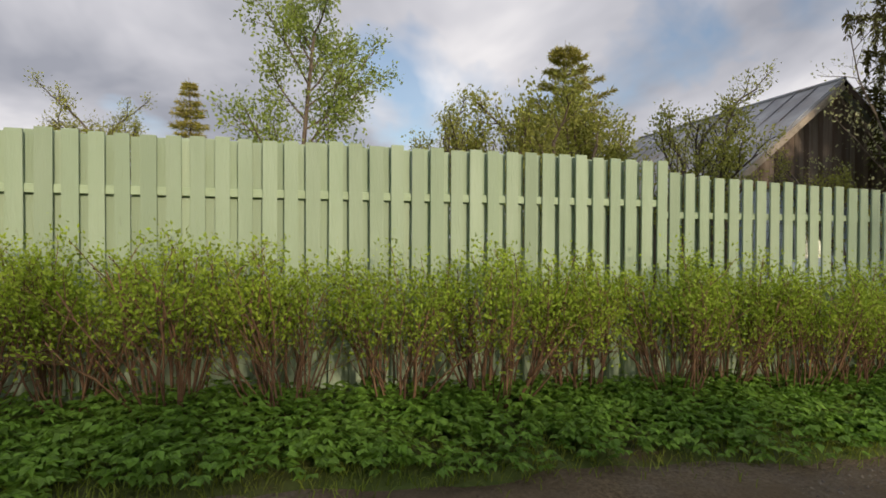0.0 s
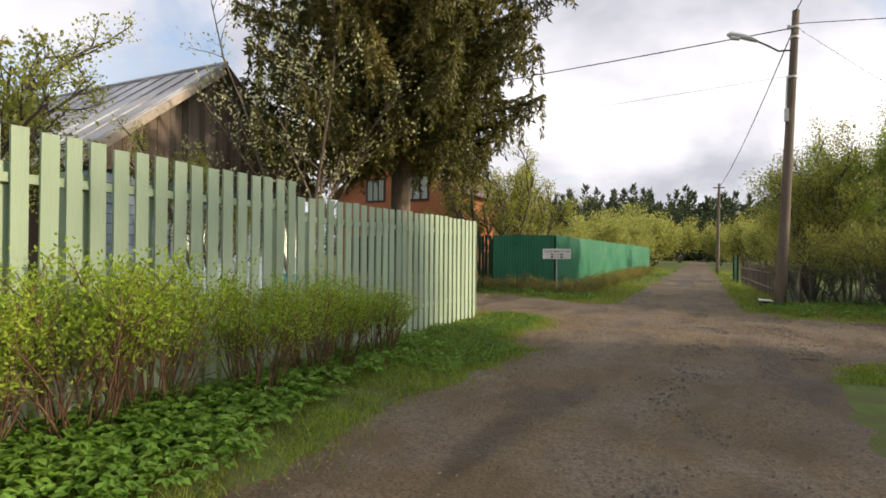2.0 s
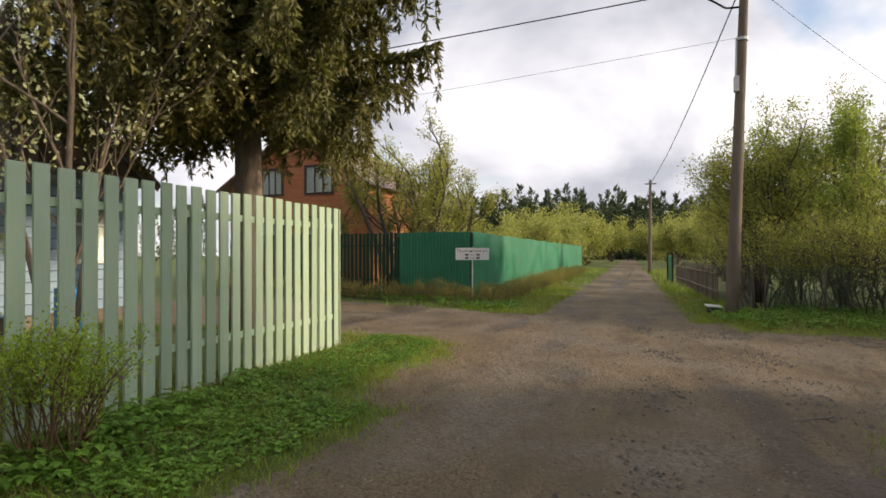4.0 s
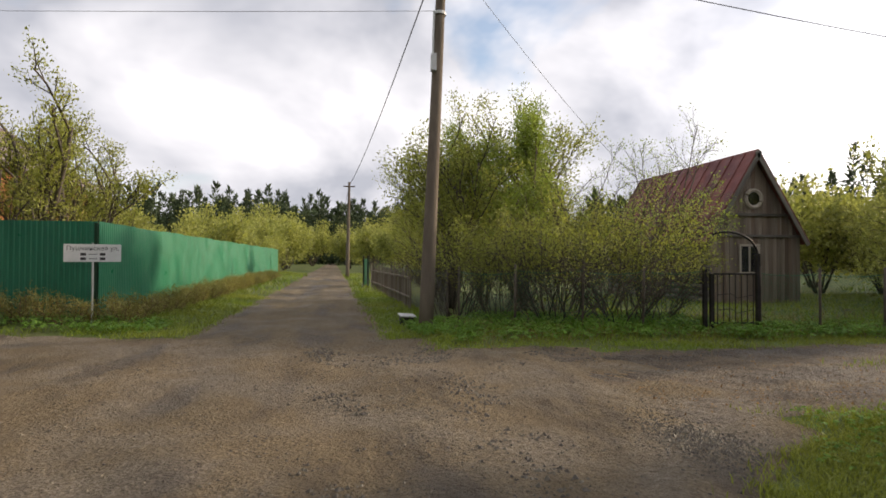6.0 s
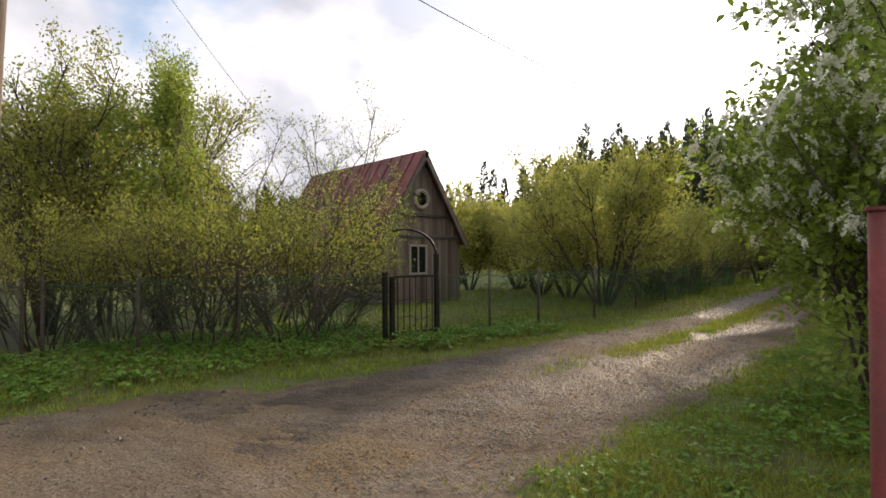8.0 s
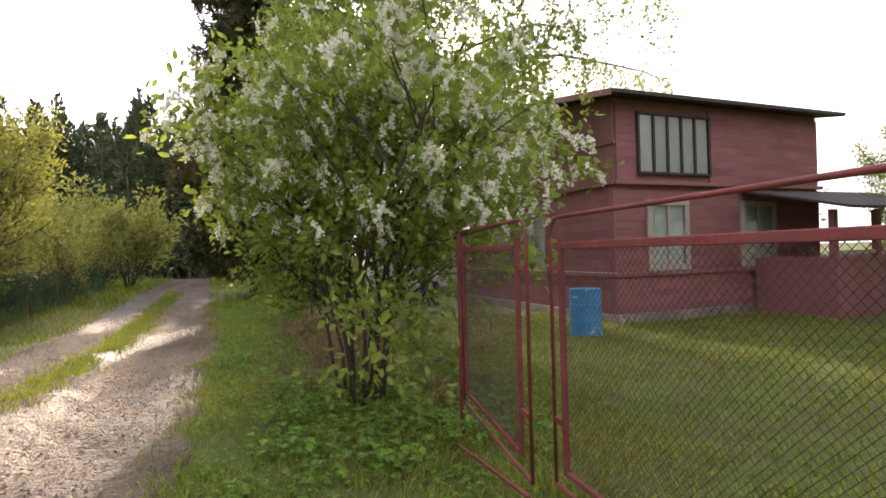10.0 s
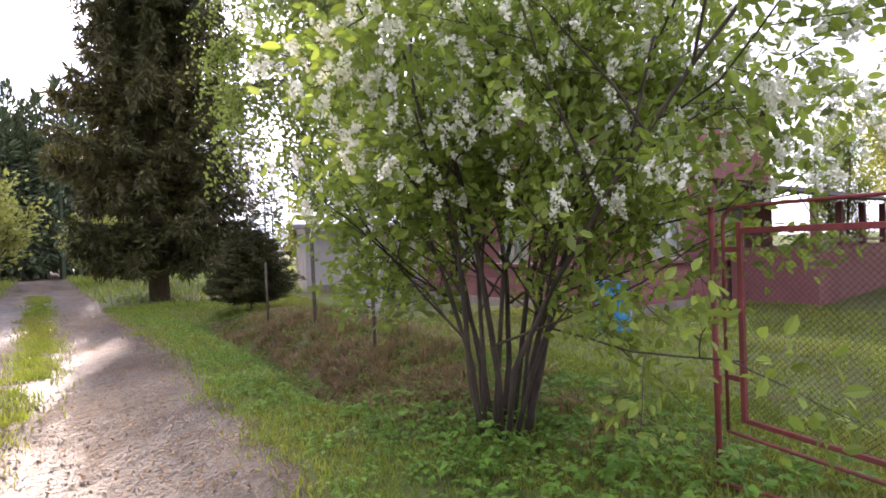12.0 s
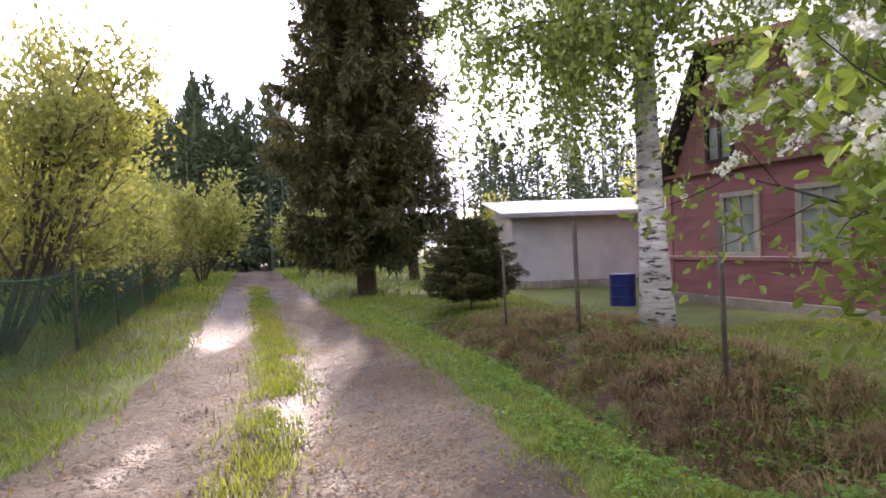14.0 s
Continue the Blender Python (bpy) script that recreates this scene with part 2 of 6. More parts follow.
M_WIRE = mat("black_cable", [(0.02, 0.02, 0.02), (0.03, 0.03, 0.03)], 9, 0.6, 0)
M_WIRE_GREY = mat("grey_wire", [(0.26, 0.26, 0.26), (0.2, 0.2, 0.2)], 9, 0.5, 0, metal=0.5)
M_WHITE = mat("white_paint", [(0.74, 0.74, 0.71), (0.66, 0.66, 0.63)], 6, 0.6, 0.1, spots=((0.45, 0.43, 0.38), 4, 0.66))
M_SIGN = mat("sign_white", [(0.62, 0.63, 0.63), (0.56, 0.57, 0.57)], 8, 0.5, 0.05)
M_INK = mat("sign_ink", [(0.03, 0.03, 0.035), (0.05, 0.05, 0.05)], 8, 0.6, 0)
M_LIGHTGREY = mat("light_grey_plastic", [(0.55, 0.56, 0.56), (0.48, 0.49, 0.49)], 8, 0.5, 0.05)
M_BLUE = mat("blue_drum_paint", [(0.03, 0.20, 0.42), (0.04, 0.25, 0.48)], 6, 0.5, 0.2, spots=((0.55, 0.55, 0.5), 4.5, 0.60))
M_BLUE_DARK = mat("navy_plastic", [(0.012, 0.02, 0.10), (0.018, 0.03, 0.13)], 6, 0.4, 0.1)
M_BLUEWALL = mat("grey_blue_plank", [(0.20, 0.28, 0.36), (0.25, 0.33, 0.41)], 6, 0.75, 0.3, rand=0.1)
M_GREYWALL = mat("grey_render", [(0.42, 0.42, 0.42), (0.36, 0.36, 0.36), (0.30, 0.30, 0.30)], 3, 0.9, 0.25, 30)
M_CURTAIN = mat("pale_curtain", [(0.55, 0.56, 0.50), (0.46, 0.48, 0.43)], 7, 0.9, 0.3, stretch=(1, 1, 0.1))
# flat window backing, the darkness of an unlit room put into its colour
M_DARK = mat("painted_room_dark", [(0.03, 0.03, 0.03), (0.045, 0.04, 0.04)], 4, 0.9, 0)
M_LITTER = mat("fallen_leaf", [(0.30, 0.175, 0.08), (0.17, 0.095, 0.045)], 4, 0.7, 0, leaf=0.2, island=0.5, world_co=True)
M_CATKIN = mat("olive_brown_bud", [(0.22, 0.20, 0.07), (0.30, 0.26, 0.09)], 3, 0.7, 0, leaf=0.3, island=0.35)
M_BRICKRED = mat("brown_brick", [(0.23, 0.09, 0.05), (0.29, 0.12, 0.07)], 5, 0.9, 0.5, 40)


def ground_cover(name, cols, wet, stones):
    """Packed earth and gravel: two scales of colour, stones, damp darker patches with more gloss."""
    m = bpy.data.materials.new(name)
    m.use_nodes = True
    nt = m.node_tree
    N, L = nt.nodes.new, nt.links.new
    p = nt.nodes["Principled BSDF"]
    pos = N("ShaderNodeNewGeometry").outputs["Position"]

    def tex(sc, detail=5, ro=0.6, st=(1, 1, 1)):
        mp = N("ShaderNodeMapping")
        mp.inputs["Scale"].default_value = st
        L(pos, mp.inputs[0])
        n = N("ShaderNodeTexNoise")
        n.inputs["Scale"].default_value, n.inputs["Detail"].default_value, n.inputs["Roughness"].default_value = sc, detail, ro
        L(mp.outputs[0], n.inputs[0])
        return n.outputs[0]

    def band(v, lo, hi, a=0.0, b=1.0):
        n = N("ShaderNodeMapRange")
        n.inputs[1].default_value, n.inputs[2].default_value, n.inputs[3].default_value, n.inputs[4].default_value = lo, hi, a, b
        L(v, n.inputs[0])
        return n.outputs[0]

    def mixc(fac, a, b):
        n = N("ShaderNodeMix")
        n.data_type = "RGBA"
        for v, k in ((fac, 0), (a, 6), (b, 7)):
            if isinstance(v, tuple):
                n.inputs[k].default_value = (*v, 1)
            elif isinstance(v, (int, float)):
                n.inputs[k].default_value = v
            else:
                L(v, n.inputs[k])
        return n.outputs[2]

    vor = N("ShaderNodeTexVoronoi")
    vor.inputs["Scale"].default_value = stones
    L(pos, vor.inputs[0])
    col = mixc(band(tex(38, 6, 0.75), 0.42, 0.58), cols[0], cols[1])
    col = mixc(band(tex(1.1, 4, 0.6, wet[2]), 0.42, 0.6), col, cols[2])
    stone = band(tex(0.8, 3), 0.45, 0.62, 0.0, 0.55)
    speck = mixc(vor.outputs["Color"], (0.09, 0.075, 0.06), (0.33, 0.29, 0.24))
    col = mixc(stone, col, speck)
    damp = band(tex(0.55, 4, 0.55, wet[2]), wet[0], wet[0] + 0.08)
    dark = N("ShaderNodeMix")
    dark.data_type, dark.blend_type = "RGBA", "MULTIPLY"
    L(damp, dark.inputs[0])
    L(col, dark.inputs[6])
    dark.inputs[7].default_value = (0.62, 0.6, 0.6, 1)
    L(dark.outputs[2], p.inputs["Base Color"])
    L(band(damp, 0.0, 1.0, 0.9, wet[1]), p.inputs["Roughness"])
    p.inputs["Specular IOR Level"].default_value = 0.25
    b1, b2 = N("ShaderNodeBump"), N("ShaderNodeBump")
    b1.inputs["Strength"].default_value, b1.inputs["Distance"].default_value = 0.6, 0.03
    L(vor.outputs["Distance"], b1.inputs["Height"])
    b2.inputs["Strength"].default_value, b2.inputs["Distance"].default_value = 0.95, 0.07
    L(tex(14, 6, 0.7), b2.inputs["Height"])
    L(b1.outputs[0], b2.inputs["Normal"])
    L(b2.outputs[0], p.inputs["Normal"])
    return m


M_ROAD = ground_cover("grey_brown_gravel", [(0.118, 0.088, 0.052), (0.245, 0.187, 0.115), (0.148, 0.112, 0.069)], (0.54, 0.6, (0.5, 1.6, 1)), 42)
M_TRACK = ground_cover("brown_dirt_track", [(0.118, 0.092, 0.066), (0.205, 0.16, 0.112), (0.10, 0.077, 0.054)], (0.47, 0.55, (1.5, 0.4, 1)), 34)

# ---- building tools ----
class Geo:
    """Gathers points and faces, and turns them into one mesh."""

    def __init__(self):
        self.v, self.f, self.n = [], [], 0

    def add(self, verts, faces):
        verts = np.asarray(verts, dtype=np.float32).reshape(-1, 3)
        self.v.append(verts)
        self.f.append(np.asarray(faces, dtype=np.int32) + self.n)
        self.n += len(verts)
        return self

    def box(self, x0, y0, z0, x1, y1, z1, bev=0.0):
        if bev <= 0:
            v = [(x, y, z) for z in (z0, z1) for y in (y0, y1) for x in (x0, x1)]
            return self.add(v, [(0, 2, 3, 1), (4, 5, 7, 6), (0, 1, 5, 4), (2, 6, 7, 3), (0, 4, 6, 2), (1, 3, 7, 5)])
        b = bev
        v = []
        for z, i in ((z0, b), (z0 + b, 0), (z1 - b, 0), (z1, b)):
            v += [(x0 + i, y0 + i, z), (x1 - i, y0 + i, z), (x1 - i, y1 - i, z), (x0 + i, y1 - i, z)]
        fs = [(3, 2, 1, 0), (12, 13, 14, 15)]
        for k in range(3):
            for j in range(4):
                fs.append((4 * k + j, 4 * k + (j + 1) % 4, 4 * k + 4 + (j + 1) % 4, 4 * k + 4 + j))
        return self.add(v, fs)

    def tube(self, pts, radii, sides=6, cap=True):
        pts = np.asarray(pts, dtype=float).reshape(-1, 3)
        n = len(pts)
        radii = np.broadcast_to(np.asarray(radii, dtype=float), (n,))
        t = np.gradient(pts, axis=0)
        t /= np.linalg.norm(t, axis=1)[:, None] + 1e-9
        ref = np.where(np.abs(t[:, 2:3]) > 0.9, np.array([[1.0, 0, 0]]), np.array([[0, 0, 1.0]]))
        u = np.cross(t, ref)
        u /= np.linalg.norm(u, axis=1)[:, None] + 1e-9
        w = np.cross(t, u)
        a = np.linspace(0, 2 * np.pi, sides, endpoint=False)
        ring = pts[:, None, :] + radii[:, None, None] * (np.cos(a)[None, :, None] * u[:, None, :] + np.sin(a)[None, :, None] * w[:, None, :])
        i = np.arange(n - 1)[:, None] * sides
        j = np.arange(sides)[None, :]
        k = (j + 1) % sides
        q = np.stack([i + j, i + k, i + sides + k, i + sides + j], axis=-1).reshape(-1, 4)
        base = self.n
        self.add(ring.reshape(-1, 3), q)
        if cap:
            self.f.append(np.array([list(range(base + sides - 1, base - 1, -1))], dtype=np.int32))
            self.f.append(np.array([list(range(base + (n - 1) * sides, base + n * sides))], dtype=np.int32))
        return self

    def leaves(self, pos, size, rng, aspect=0.55, hang=0.0, fold=0.25, axis=None, flat=False, ovate=False):
        """Pointed leaves at pos, each folded a little along its rib; ovate: six-cornered with a curved blade."""
        pos = np.asarray(pos, dtype=float).reshape(-1, 3)
        n = len(pos)
        if n == 0:
            return self
        d = rng.normal(size=(n, 3)) if axis is None else axis + rng.normal(size=(n, 3)) * 0.35
        d[:, 2] -= hang
        d /= np.linalg.norm(d, axis=1)[:, None] + 1e-9
        s = np.cross(d, rng.normal(size=(n, 3)) * (0.25 if flat else 1.0) + (np.array([0, 0, 1.0]) if flat else 0.0))
        s /= np.linalg.norm(s, axis=1)[:, None] + 1e-9
        nn = np.cross(d, s)
        sz = (size * rng.uniform(0.6, 1.25, n))[:, None]
        mid = pos + d * sz * 0.45
        if ovate:
            wide, lift = s * sz * aspect * 0.5, nn * sz * fold * 0.3
            lo, hi = pos + d * sz * 0.28, pos + d * sz * 0.66
            v = np.stack([pos, lo - wide * 0.88 + lift, hi - wide * 0.86 + lift * 0.6, pos + d * sz - lift, hi + wide * 0.86 + lift * 0.6, lo + wide * 0.88 + lift], axis=1)
            b = np.arange(n)[:, None] * 6
            return self.add(v.reshape(-1, 3), np.concatenate([b + np.array([[0, 3, 2, 1]]), b + np.array([[0, 5, 4, 3]])]))
        v = np.stack([pos, mid + s * sz * aspect * 0.5 + nn * sz * fold * 0.3, pos + d * sz, mid - s * sz * aspect * 0.5 + nn * sz * fold * 0.3], axis=1)
        q = np.arange(n)[:, None] * 4 + np.array([[0, 1, 2, 3]])
        return self.add(v.reshape(-1, 3), q)

    def blades(self, pos, height, width, rng, lean=0.5):
        pos = np.asarray(pos, dtype=float).reshape(-1, 3)
        n = len(pos)
        a = rng.uniform(0, 2 * np.pi, n)
        h = height * rng.uniform(0.5, 1.3, n)
        w = width * rng.uniform(0.7, 1.3, n)
        sx, sy = np.cos(a) * w / 2, np.sin(a) * w / 2
        b = rng.normal(size=(n, 2)) * lean
        z0 = np.zeros(n)
        p0 = pos + np.stack([sx, sy, z0 - 0.02], 1)
        p1 = pos - np.stack([sx, sy, z0 + 0.02], 1)
        m0 = pos + np.stack([sx * 0.8 + b[:, 0] * h * 0.35, sy * 0.8 + b[:, 1] * h * 0.35, h * 0.6], 1)
        m1 = pos + np.stack([-sx * 0.8 + b[:, 0] * h * 0.35, -sy * 0.8 + b[:, 1] * h * 0.35, h * 0.6], 1)
        tip = pos + np.stack([b[:, 0] * h, b[:, 1] * h, h], 1)
        v = np.stack([p0, p1, m1, m0, tip], 1).reshape(-1, 3)
        base = np.arange(n)[:, None] * 5
        keep = self.n
        self.add(v, base + np.array([[0, 1, 2, 3]]))
        self.f.append((base + np.array([[3, 2, 4]]) + keep).astype(np.int32))
        return self

    def mesh(self, name, material, smooth=False):
        me = bpy.data.meshes.new(name)
        if self.n:
            v = np.concatenate(self.v)
            loops = np.concatenate([f.ravel() for f in self.f])
            total = np.concatenate([np.full(len(f), f.shape[1], dtype=np.int32) for f in self.f])
            start = np.concatenate([[0], np.cumsum(total)[:-1]]).astype(np.int32)
            me.vertices.add(len(v))
            me.vertices.foreach_set("co", v.ravel())
            me.loops.add(len(loops))
            me.loops.foreach_set("vertex_index", loops)
            me.polygons.add(len(total))
            me.polygons.foreach_set("loop_start", start)
            me.polygons.foreach_set("use_smooth", np.full(len(total), smooth, dtype=bool))
            me.update(calc_edges=True)
        me.materials.append(material)
        return me


def part(name, geo, material, parent, label="", smooth=False, m=None):
    me = geo if isinstance(geo, bpy.types.Mesh) else geo.mesh(name, material, smooth)
    ob = new(name, me)
    ob.parent = parent
    if m is not None:
        ob.matrix_basis = m
    if label:
        ob["label"] = label
    return ob


def thing(name, label, category, m=None, group="", kind=""):
    ob = new(name)
    ob.empty_display_size = 0.1
    if m is not None:
        ob.matrix_basis = m
    return tagged(ob, label, category, group, kind)


def solid(name, geo, material, label="", category="", group="", kind="", smooth=False, m=None):
    """A thing that is one mesh."""
    ob = new(name, geo.mesh(name, material, smooth))
    if m is not None:
        ob.matrix_basis = m
    return tagged(ob, label, category, group, kind)


def sm(a, b, x):
    t = np.clip((np.asarray(x, dtype=float) - a) / (b - a), 0, 1)
    return t * t * (3 - 2 * t)


def wob(x, y, s=1.0, seed=0.0):
    """A cheap smooth unevenness between about -1 and 1."""
    x, y = np.asarray(x, dtype=float) * s + seed, np.asarray(y, dtype=float) * s - seed * 1.7
    return (np.sin(x * 1.3 + 1.7 * np.sin(y * 0.9)) + np.sin(y * 1.7 + 1.3 * np.sin(x * 1.1 + 2)) + 0.5 * np.sin(x * 3.7 + y * 2.9) + 0.5 * np.sin(y * 4.3 - x * 3.1)) / 3


def track_mid(y):
    """x of the dirt track's middle."""
    y = np.asarray(y, dtype=float)
    return 15.35 + 0.05 * np.clip(-y - 4, 0, 8) + 0.16 * np.clip(-y - 12, 0, 60)


def ditch_mid(y):
    return track_mid(y) - 2.62


def height(x, y):
    x, y = np.asarray(x, dtype=float), np.asarray(y, dtype=float)
    h = 0.27 * (1 - sm(-3.5, 6.0, x))
    h = h + 0.12 * sm(2.7, 4.0, y) * (1 - sm(14.0, 16.5, x))
    h = h + 0.15 * sm(3.0, 6.0, y) * sm(18.5, 21.0, x)
    h = h + 0.10 * sm(-0.5, -3.0, y) * sm(17.4, 19.0, x)
    ditch = ditch_mid(y)
    h = h - 0.42 * np.exp(-(((x - ditch) / 0.42) ** 2)) * sm(-8.0, -9.5, y) * sm(-19.0, -15.0, y)
    h = h + 0.22 * np.exp(-(((x - ditch + 1.05) / 0.55) ** 2)) * sm(-8.5, -10.0, y) * sm(-16.0, -13.0, y)
    h = h + 0.025 * wob(x, y, 1.4) + 0.012 * wob(x, y, 4.1, 3)
    return h


def road_in(x, y):
    """How far inside the gravel road a place lies, in metres (below 0: outside)."""
    x, y = np.asarray(x, dtype=float), np.asarray(y, dtype=float)
    low = np.interp(x, [-20, 9.5, 10.8, 11.7, 12.1, 12.75, 13.2, 20], [-0.85, -0.78, -0.95, -1.35, -1.85, -2.55, -3.4, -3.4])
    near = np.minimum(2.78 + 0.12 * wob(x, 0 * x, 0.8) - y, y - low)
    near = np.minimum(near, 17.4 - x)
    arm_n = 14.35 + 0.02 * (y - 3)
    arm_f = 19.25 + 0.16 * (y - 3)
    left = np.minimum(np.minimum(x - arm_n, arm_f - x), y + 1.0)
    y_r = -0.42 + 0.028 * (x - 17.7)
    y_l = 2.88 + 0.018 * (x - 19.0)
    far = np.minimum(np.minimum(y - y_r, y_l - y), x - 15)
    mid = np.minimum(np.minimum(x - 11.0, 17.6 - x), np.minimum(y + 3.4 + 0 * x, 3.2 - y))
    mid = np.minimum(mid, y - low)
    r = np.maximum(np.maximum(near, left), np.maximum(far, mid))
    return r + 0.10 * wob(x, y, 2.2, 5) + 0.05 * wob(x, y, 6.3, 1)


def track_in(x, y):
    """The same for the dirt track."""
    x, y = np.asarray(x, dtype=float), np.asarray(y, dtype=float)
    half = 1.62 - 0.05 * np.clip(-y - 6, 0, 9)
    m = track_mid(y)
    r = np.minimum(half - np.abs(x - m), -1.9 - y)
    return r + 0.10 * wob(x, y, 2.4, 2) + 0.05 * wob(x, y, 6.1, 4)


def crown_strip(x, y):
    """1 on the grassy strip between the wheel ruts."""
    m = track_mid(y) + 0.12
    return np.exp(-(((np.asarray(x) - m) / 0.24) ** 2)) * sm(-5.5, -9.5, y)


def grid_mesh(name, xs, ys, z, keep, material):
    nx, ny = len(xs), len(ys)
    X, Y = np.meshgrid(xs, ys, indexing="ij")
    Z = z(X, Y)
    idx = np.arange(nx * ny).reshape(nx, ny)
    q = np.stack([idx[:-1, :-1], idx[1:, :-1], idx[1:, 1:], idx[:-1, 1:]], -1).reshape(-1, 4)
    if keep is not None:
        K = keep(X, Y)
        k = K[:-1, :-1] | K[1:, :-1] | K[1:, 1:] | K[:-1, 1:]
        q = q[k.ravel()]
    g = Geo()
    g.add(np.stack([X, Y, Z], -1).reshape(-1, 3), q)
    me = g.mesh(name, material, True)
    if keep is not None:
        bm = bmesh.new()
        bm.from_mesh(me)
        bmesh.ops.delete(bm, geom=[v for v in bm.verts if not v.link_faces], context="VERTS")
        bm.to_mesh(me)
        bm.free()
    return new(name, me)


def spread(fine0, fine1, step, far):
    """Even steps in the middle, growing steps out to far."""
    mid = np.arange(fine0, fine1 + step / 2, step)
    out, s, x = [], step, fine1
    while x < far:
        s *= 1.22
        x += s
        out.append(x)
    low, s, x = [], step, fine0
    while x > -far:
        s *= 1.22
        x -= s
        low.append(x)
    return np.array(low[::-1] + list(mid) + out)


# ---- the ground ----
tagged(grid_mesh("ground", spread(-8, 30, 0.2, 700), spread(-26, 12, 0.2, 700),
                 lambda x, y: height(x, y) - 0.07 * sm(-0.05, 0.18, np.maximum(road_in(x, y), track_in(x, y))), None, M_SOIL),
       "spring grass and bare soil, uneven, with a shallow ditch", "ground", kind="structure")


def road_z(x, y):
    r = road_in(x, y)
    tyre = 0.018 * (np.cos((y - 0.4) * 2 * np.pi / 1.7)) * sm(0.3, 0.9, r) * (np.abs(y) < 3)
    return height(x, y) + 0.0 + np.minimum(0, r) * 0.14 - tyre + 0.012 * wob(x, y, 3.3, 7) + sm(0.0, 0.3, r) * (0.006 * wob(x, y, 9.0, 2) + 0.004 * wob(x, y, 17.0, 5))


tagged(grid_mesh("road", np.concatenate([np.arange(-14, 2, 0.12), np.arange(2, 18, 0.07), np.arange(18, 26, 0.12), np.arange(26, 60, 0.6), np.arange(60, 240, 4.0)]), np.concatenate([np.arange(-3.8, 3.6, 0.07), np.arange(3.6, 14.0, 0.14)]),
                 road_z, lambda x, y: road_in(x, y) > -0.25, M_ROAD),
       "worn grey-brown gravel road with damp patches and wheel marks", "road", kind="structure")


def track_z(x, y):
    r = track_in(x, y)
    m = track_mid(y)
    rut = -0.035 * (np.exp(-(((x - m - 0.75) / 0.3) ** 2)) + np.exp(-(((x - m + 0.6) / 0.35) ** 2)))
    return height(x, y) + 0.006 * sm(-2.0, -3.2, y) + np.minimum(0, r) * 0.14 + np.minimum(0, (-2.6 - y)) * 0.03 + rut * sm(0.0, 0.4, r) + 0.012 * wob(x, y, 3.9, 9) + sm(0.0, 0.25, r) * (0.010 * wob(x, y * 0.8, 8.0, 3) + 0.008 * wob(x, y, 15.0, 1) + 0.004 * wob(x, y, 27.0, 6))


tagged(grid_mesh("dirt_track", np.concatenate([np.arange(12.6, 18.2, 0.055), np.arange(18.2, 24.0, 0.15)]), np.concatenate([np.arange(-70, -30, 0.5), np.arange(-30, -16, 0.12), np.arange(-16, -1.5, 0.055)]), track_z, lambda x, y: track_in(x, y) > -0.25, M_TRACK),
       "damp brown dirt track with two ruts and leaf litter", "dirt track", kind="structure")

tagged(grid_mesh("ditch_bank", np.arange(11.4, 15.0, 0.09), np.arange(-17.0, -7.6, 0.09), lambda x, y: height(x, y) + 0.008 + 0.03 * wob(x, y, 7.0, 2) * sm(0.55, 0.2, np.abs(x - ditch_mid(y) + 0.25)),
                 lambda x, y: (np.abs(x - ditch_mid(y) + 0.3 + 0.15 * wob(x, y, 2.3, 5)) < 0.62 * sm(-7.8, -9.2, y) * sm(-17.0, -14.5, y)), M_BANK),
       "crumbling dark brown earth of the ditch beside the track", "ditch", kind="structure")

# ---- plants ----
def unit(v):
    return v / (np.linalg.norm(v) + 1e-9)


def grow(rng, wood, tips, p, d, length, r, lvl, P):
    """One limb and all that springs from it. P: levels, kids, ratio, angle, wobble, lift, sides."""
    n = 5 if lvl == 0 else 4 if lvl < P["levels"] else 3
    pts, dirs = [p], [d]
    q = p.copy()
    for _ in range(n):
        d = unit(d + rng.normal(size=3) * P["wobble"] * (P.get("still", 1.0) if lvl == 0 else 1.0) + np.array([0, 0, P["lift"][min(lvl, len(P["lift"]) - 1)]]))
        q = q + d * length / n
        pts.append(q)
        dirs.append(d)
    pts = np.array(pts)
    last = lvl == P["levels"]
    (P["limbs"] if lvl and "limbs" in P else wood).tube(pts, np.linspace(r, r * (0.25 if last else 0.5), n + 1), max(3, P["sides"] - lvl), cap=lvl == 0)
    if last or lvl >= P["levels"] - 1:
        for k in range(1, n + 1):
            tips.append((pts[k], dirs[k]))
            if last:
                tips.append(((pts[k] + pts[k - 1]) / 2, dirs[k]))
    if last:
        return
    kids = P["kids"][lvl]
    for j in range(kids):
        t = P["from"] + (1 - P["from"]) * (j + rng.uniform(0.2, 0.9)) / kids
        i = min(n - 1, int(t * n))
        s = pts[i] + (pts[i + 1] - pts[i]) * (t * n - i)
        side = unit(np.cross(dirs[i], rng.normal(size=3)))
        a = radians(P["angle"]) * rng.uniform(0.6, 1.3)
        nd = unit(dirs[i] * math.cos(a) + side * math.sin(a))
        grow(rng, wood, tips, s, nd, length * P["ratio"] * rng.uniform(0.7, 1.2) * (1.15 - 0.45 * t), r * P.get("thin", 0.45), lvl + 1, P)


BROAD = dict(levels=3, kids=(6, 5, 4), ratio=0.5, angle=42, wobble=0.13, lift=(0.02, 0.05, 0.03), sides=7, **{"from": 0.25})


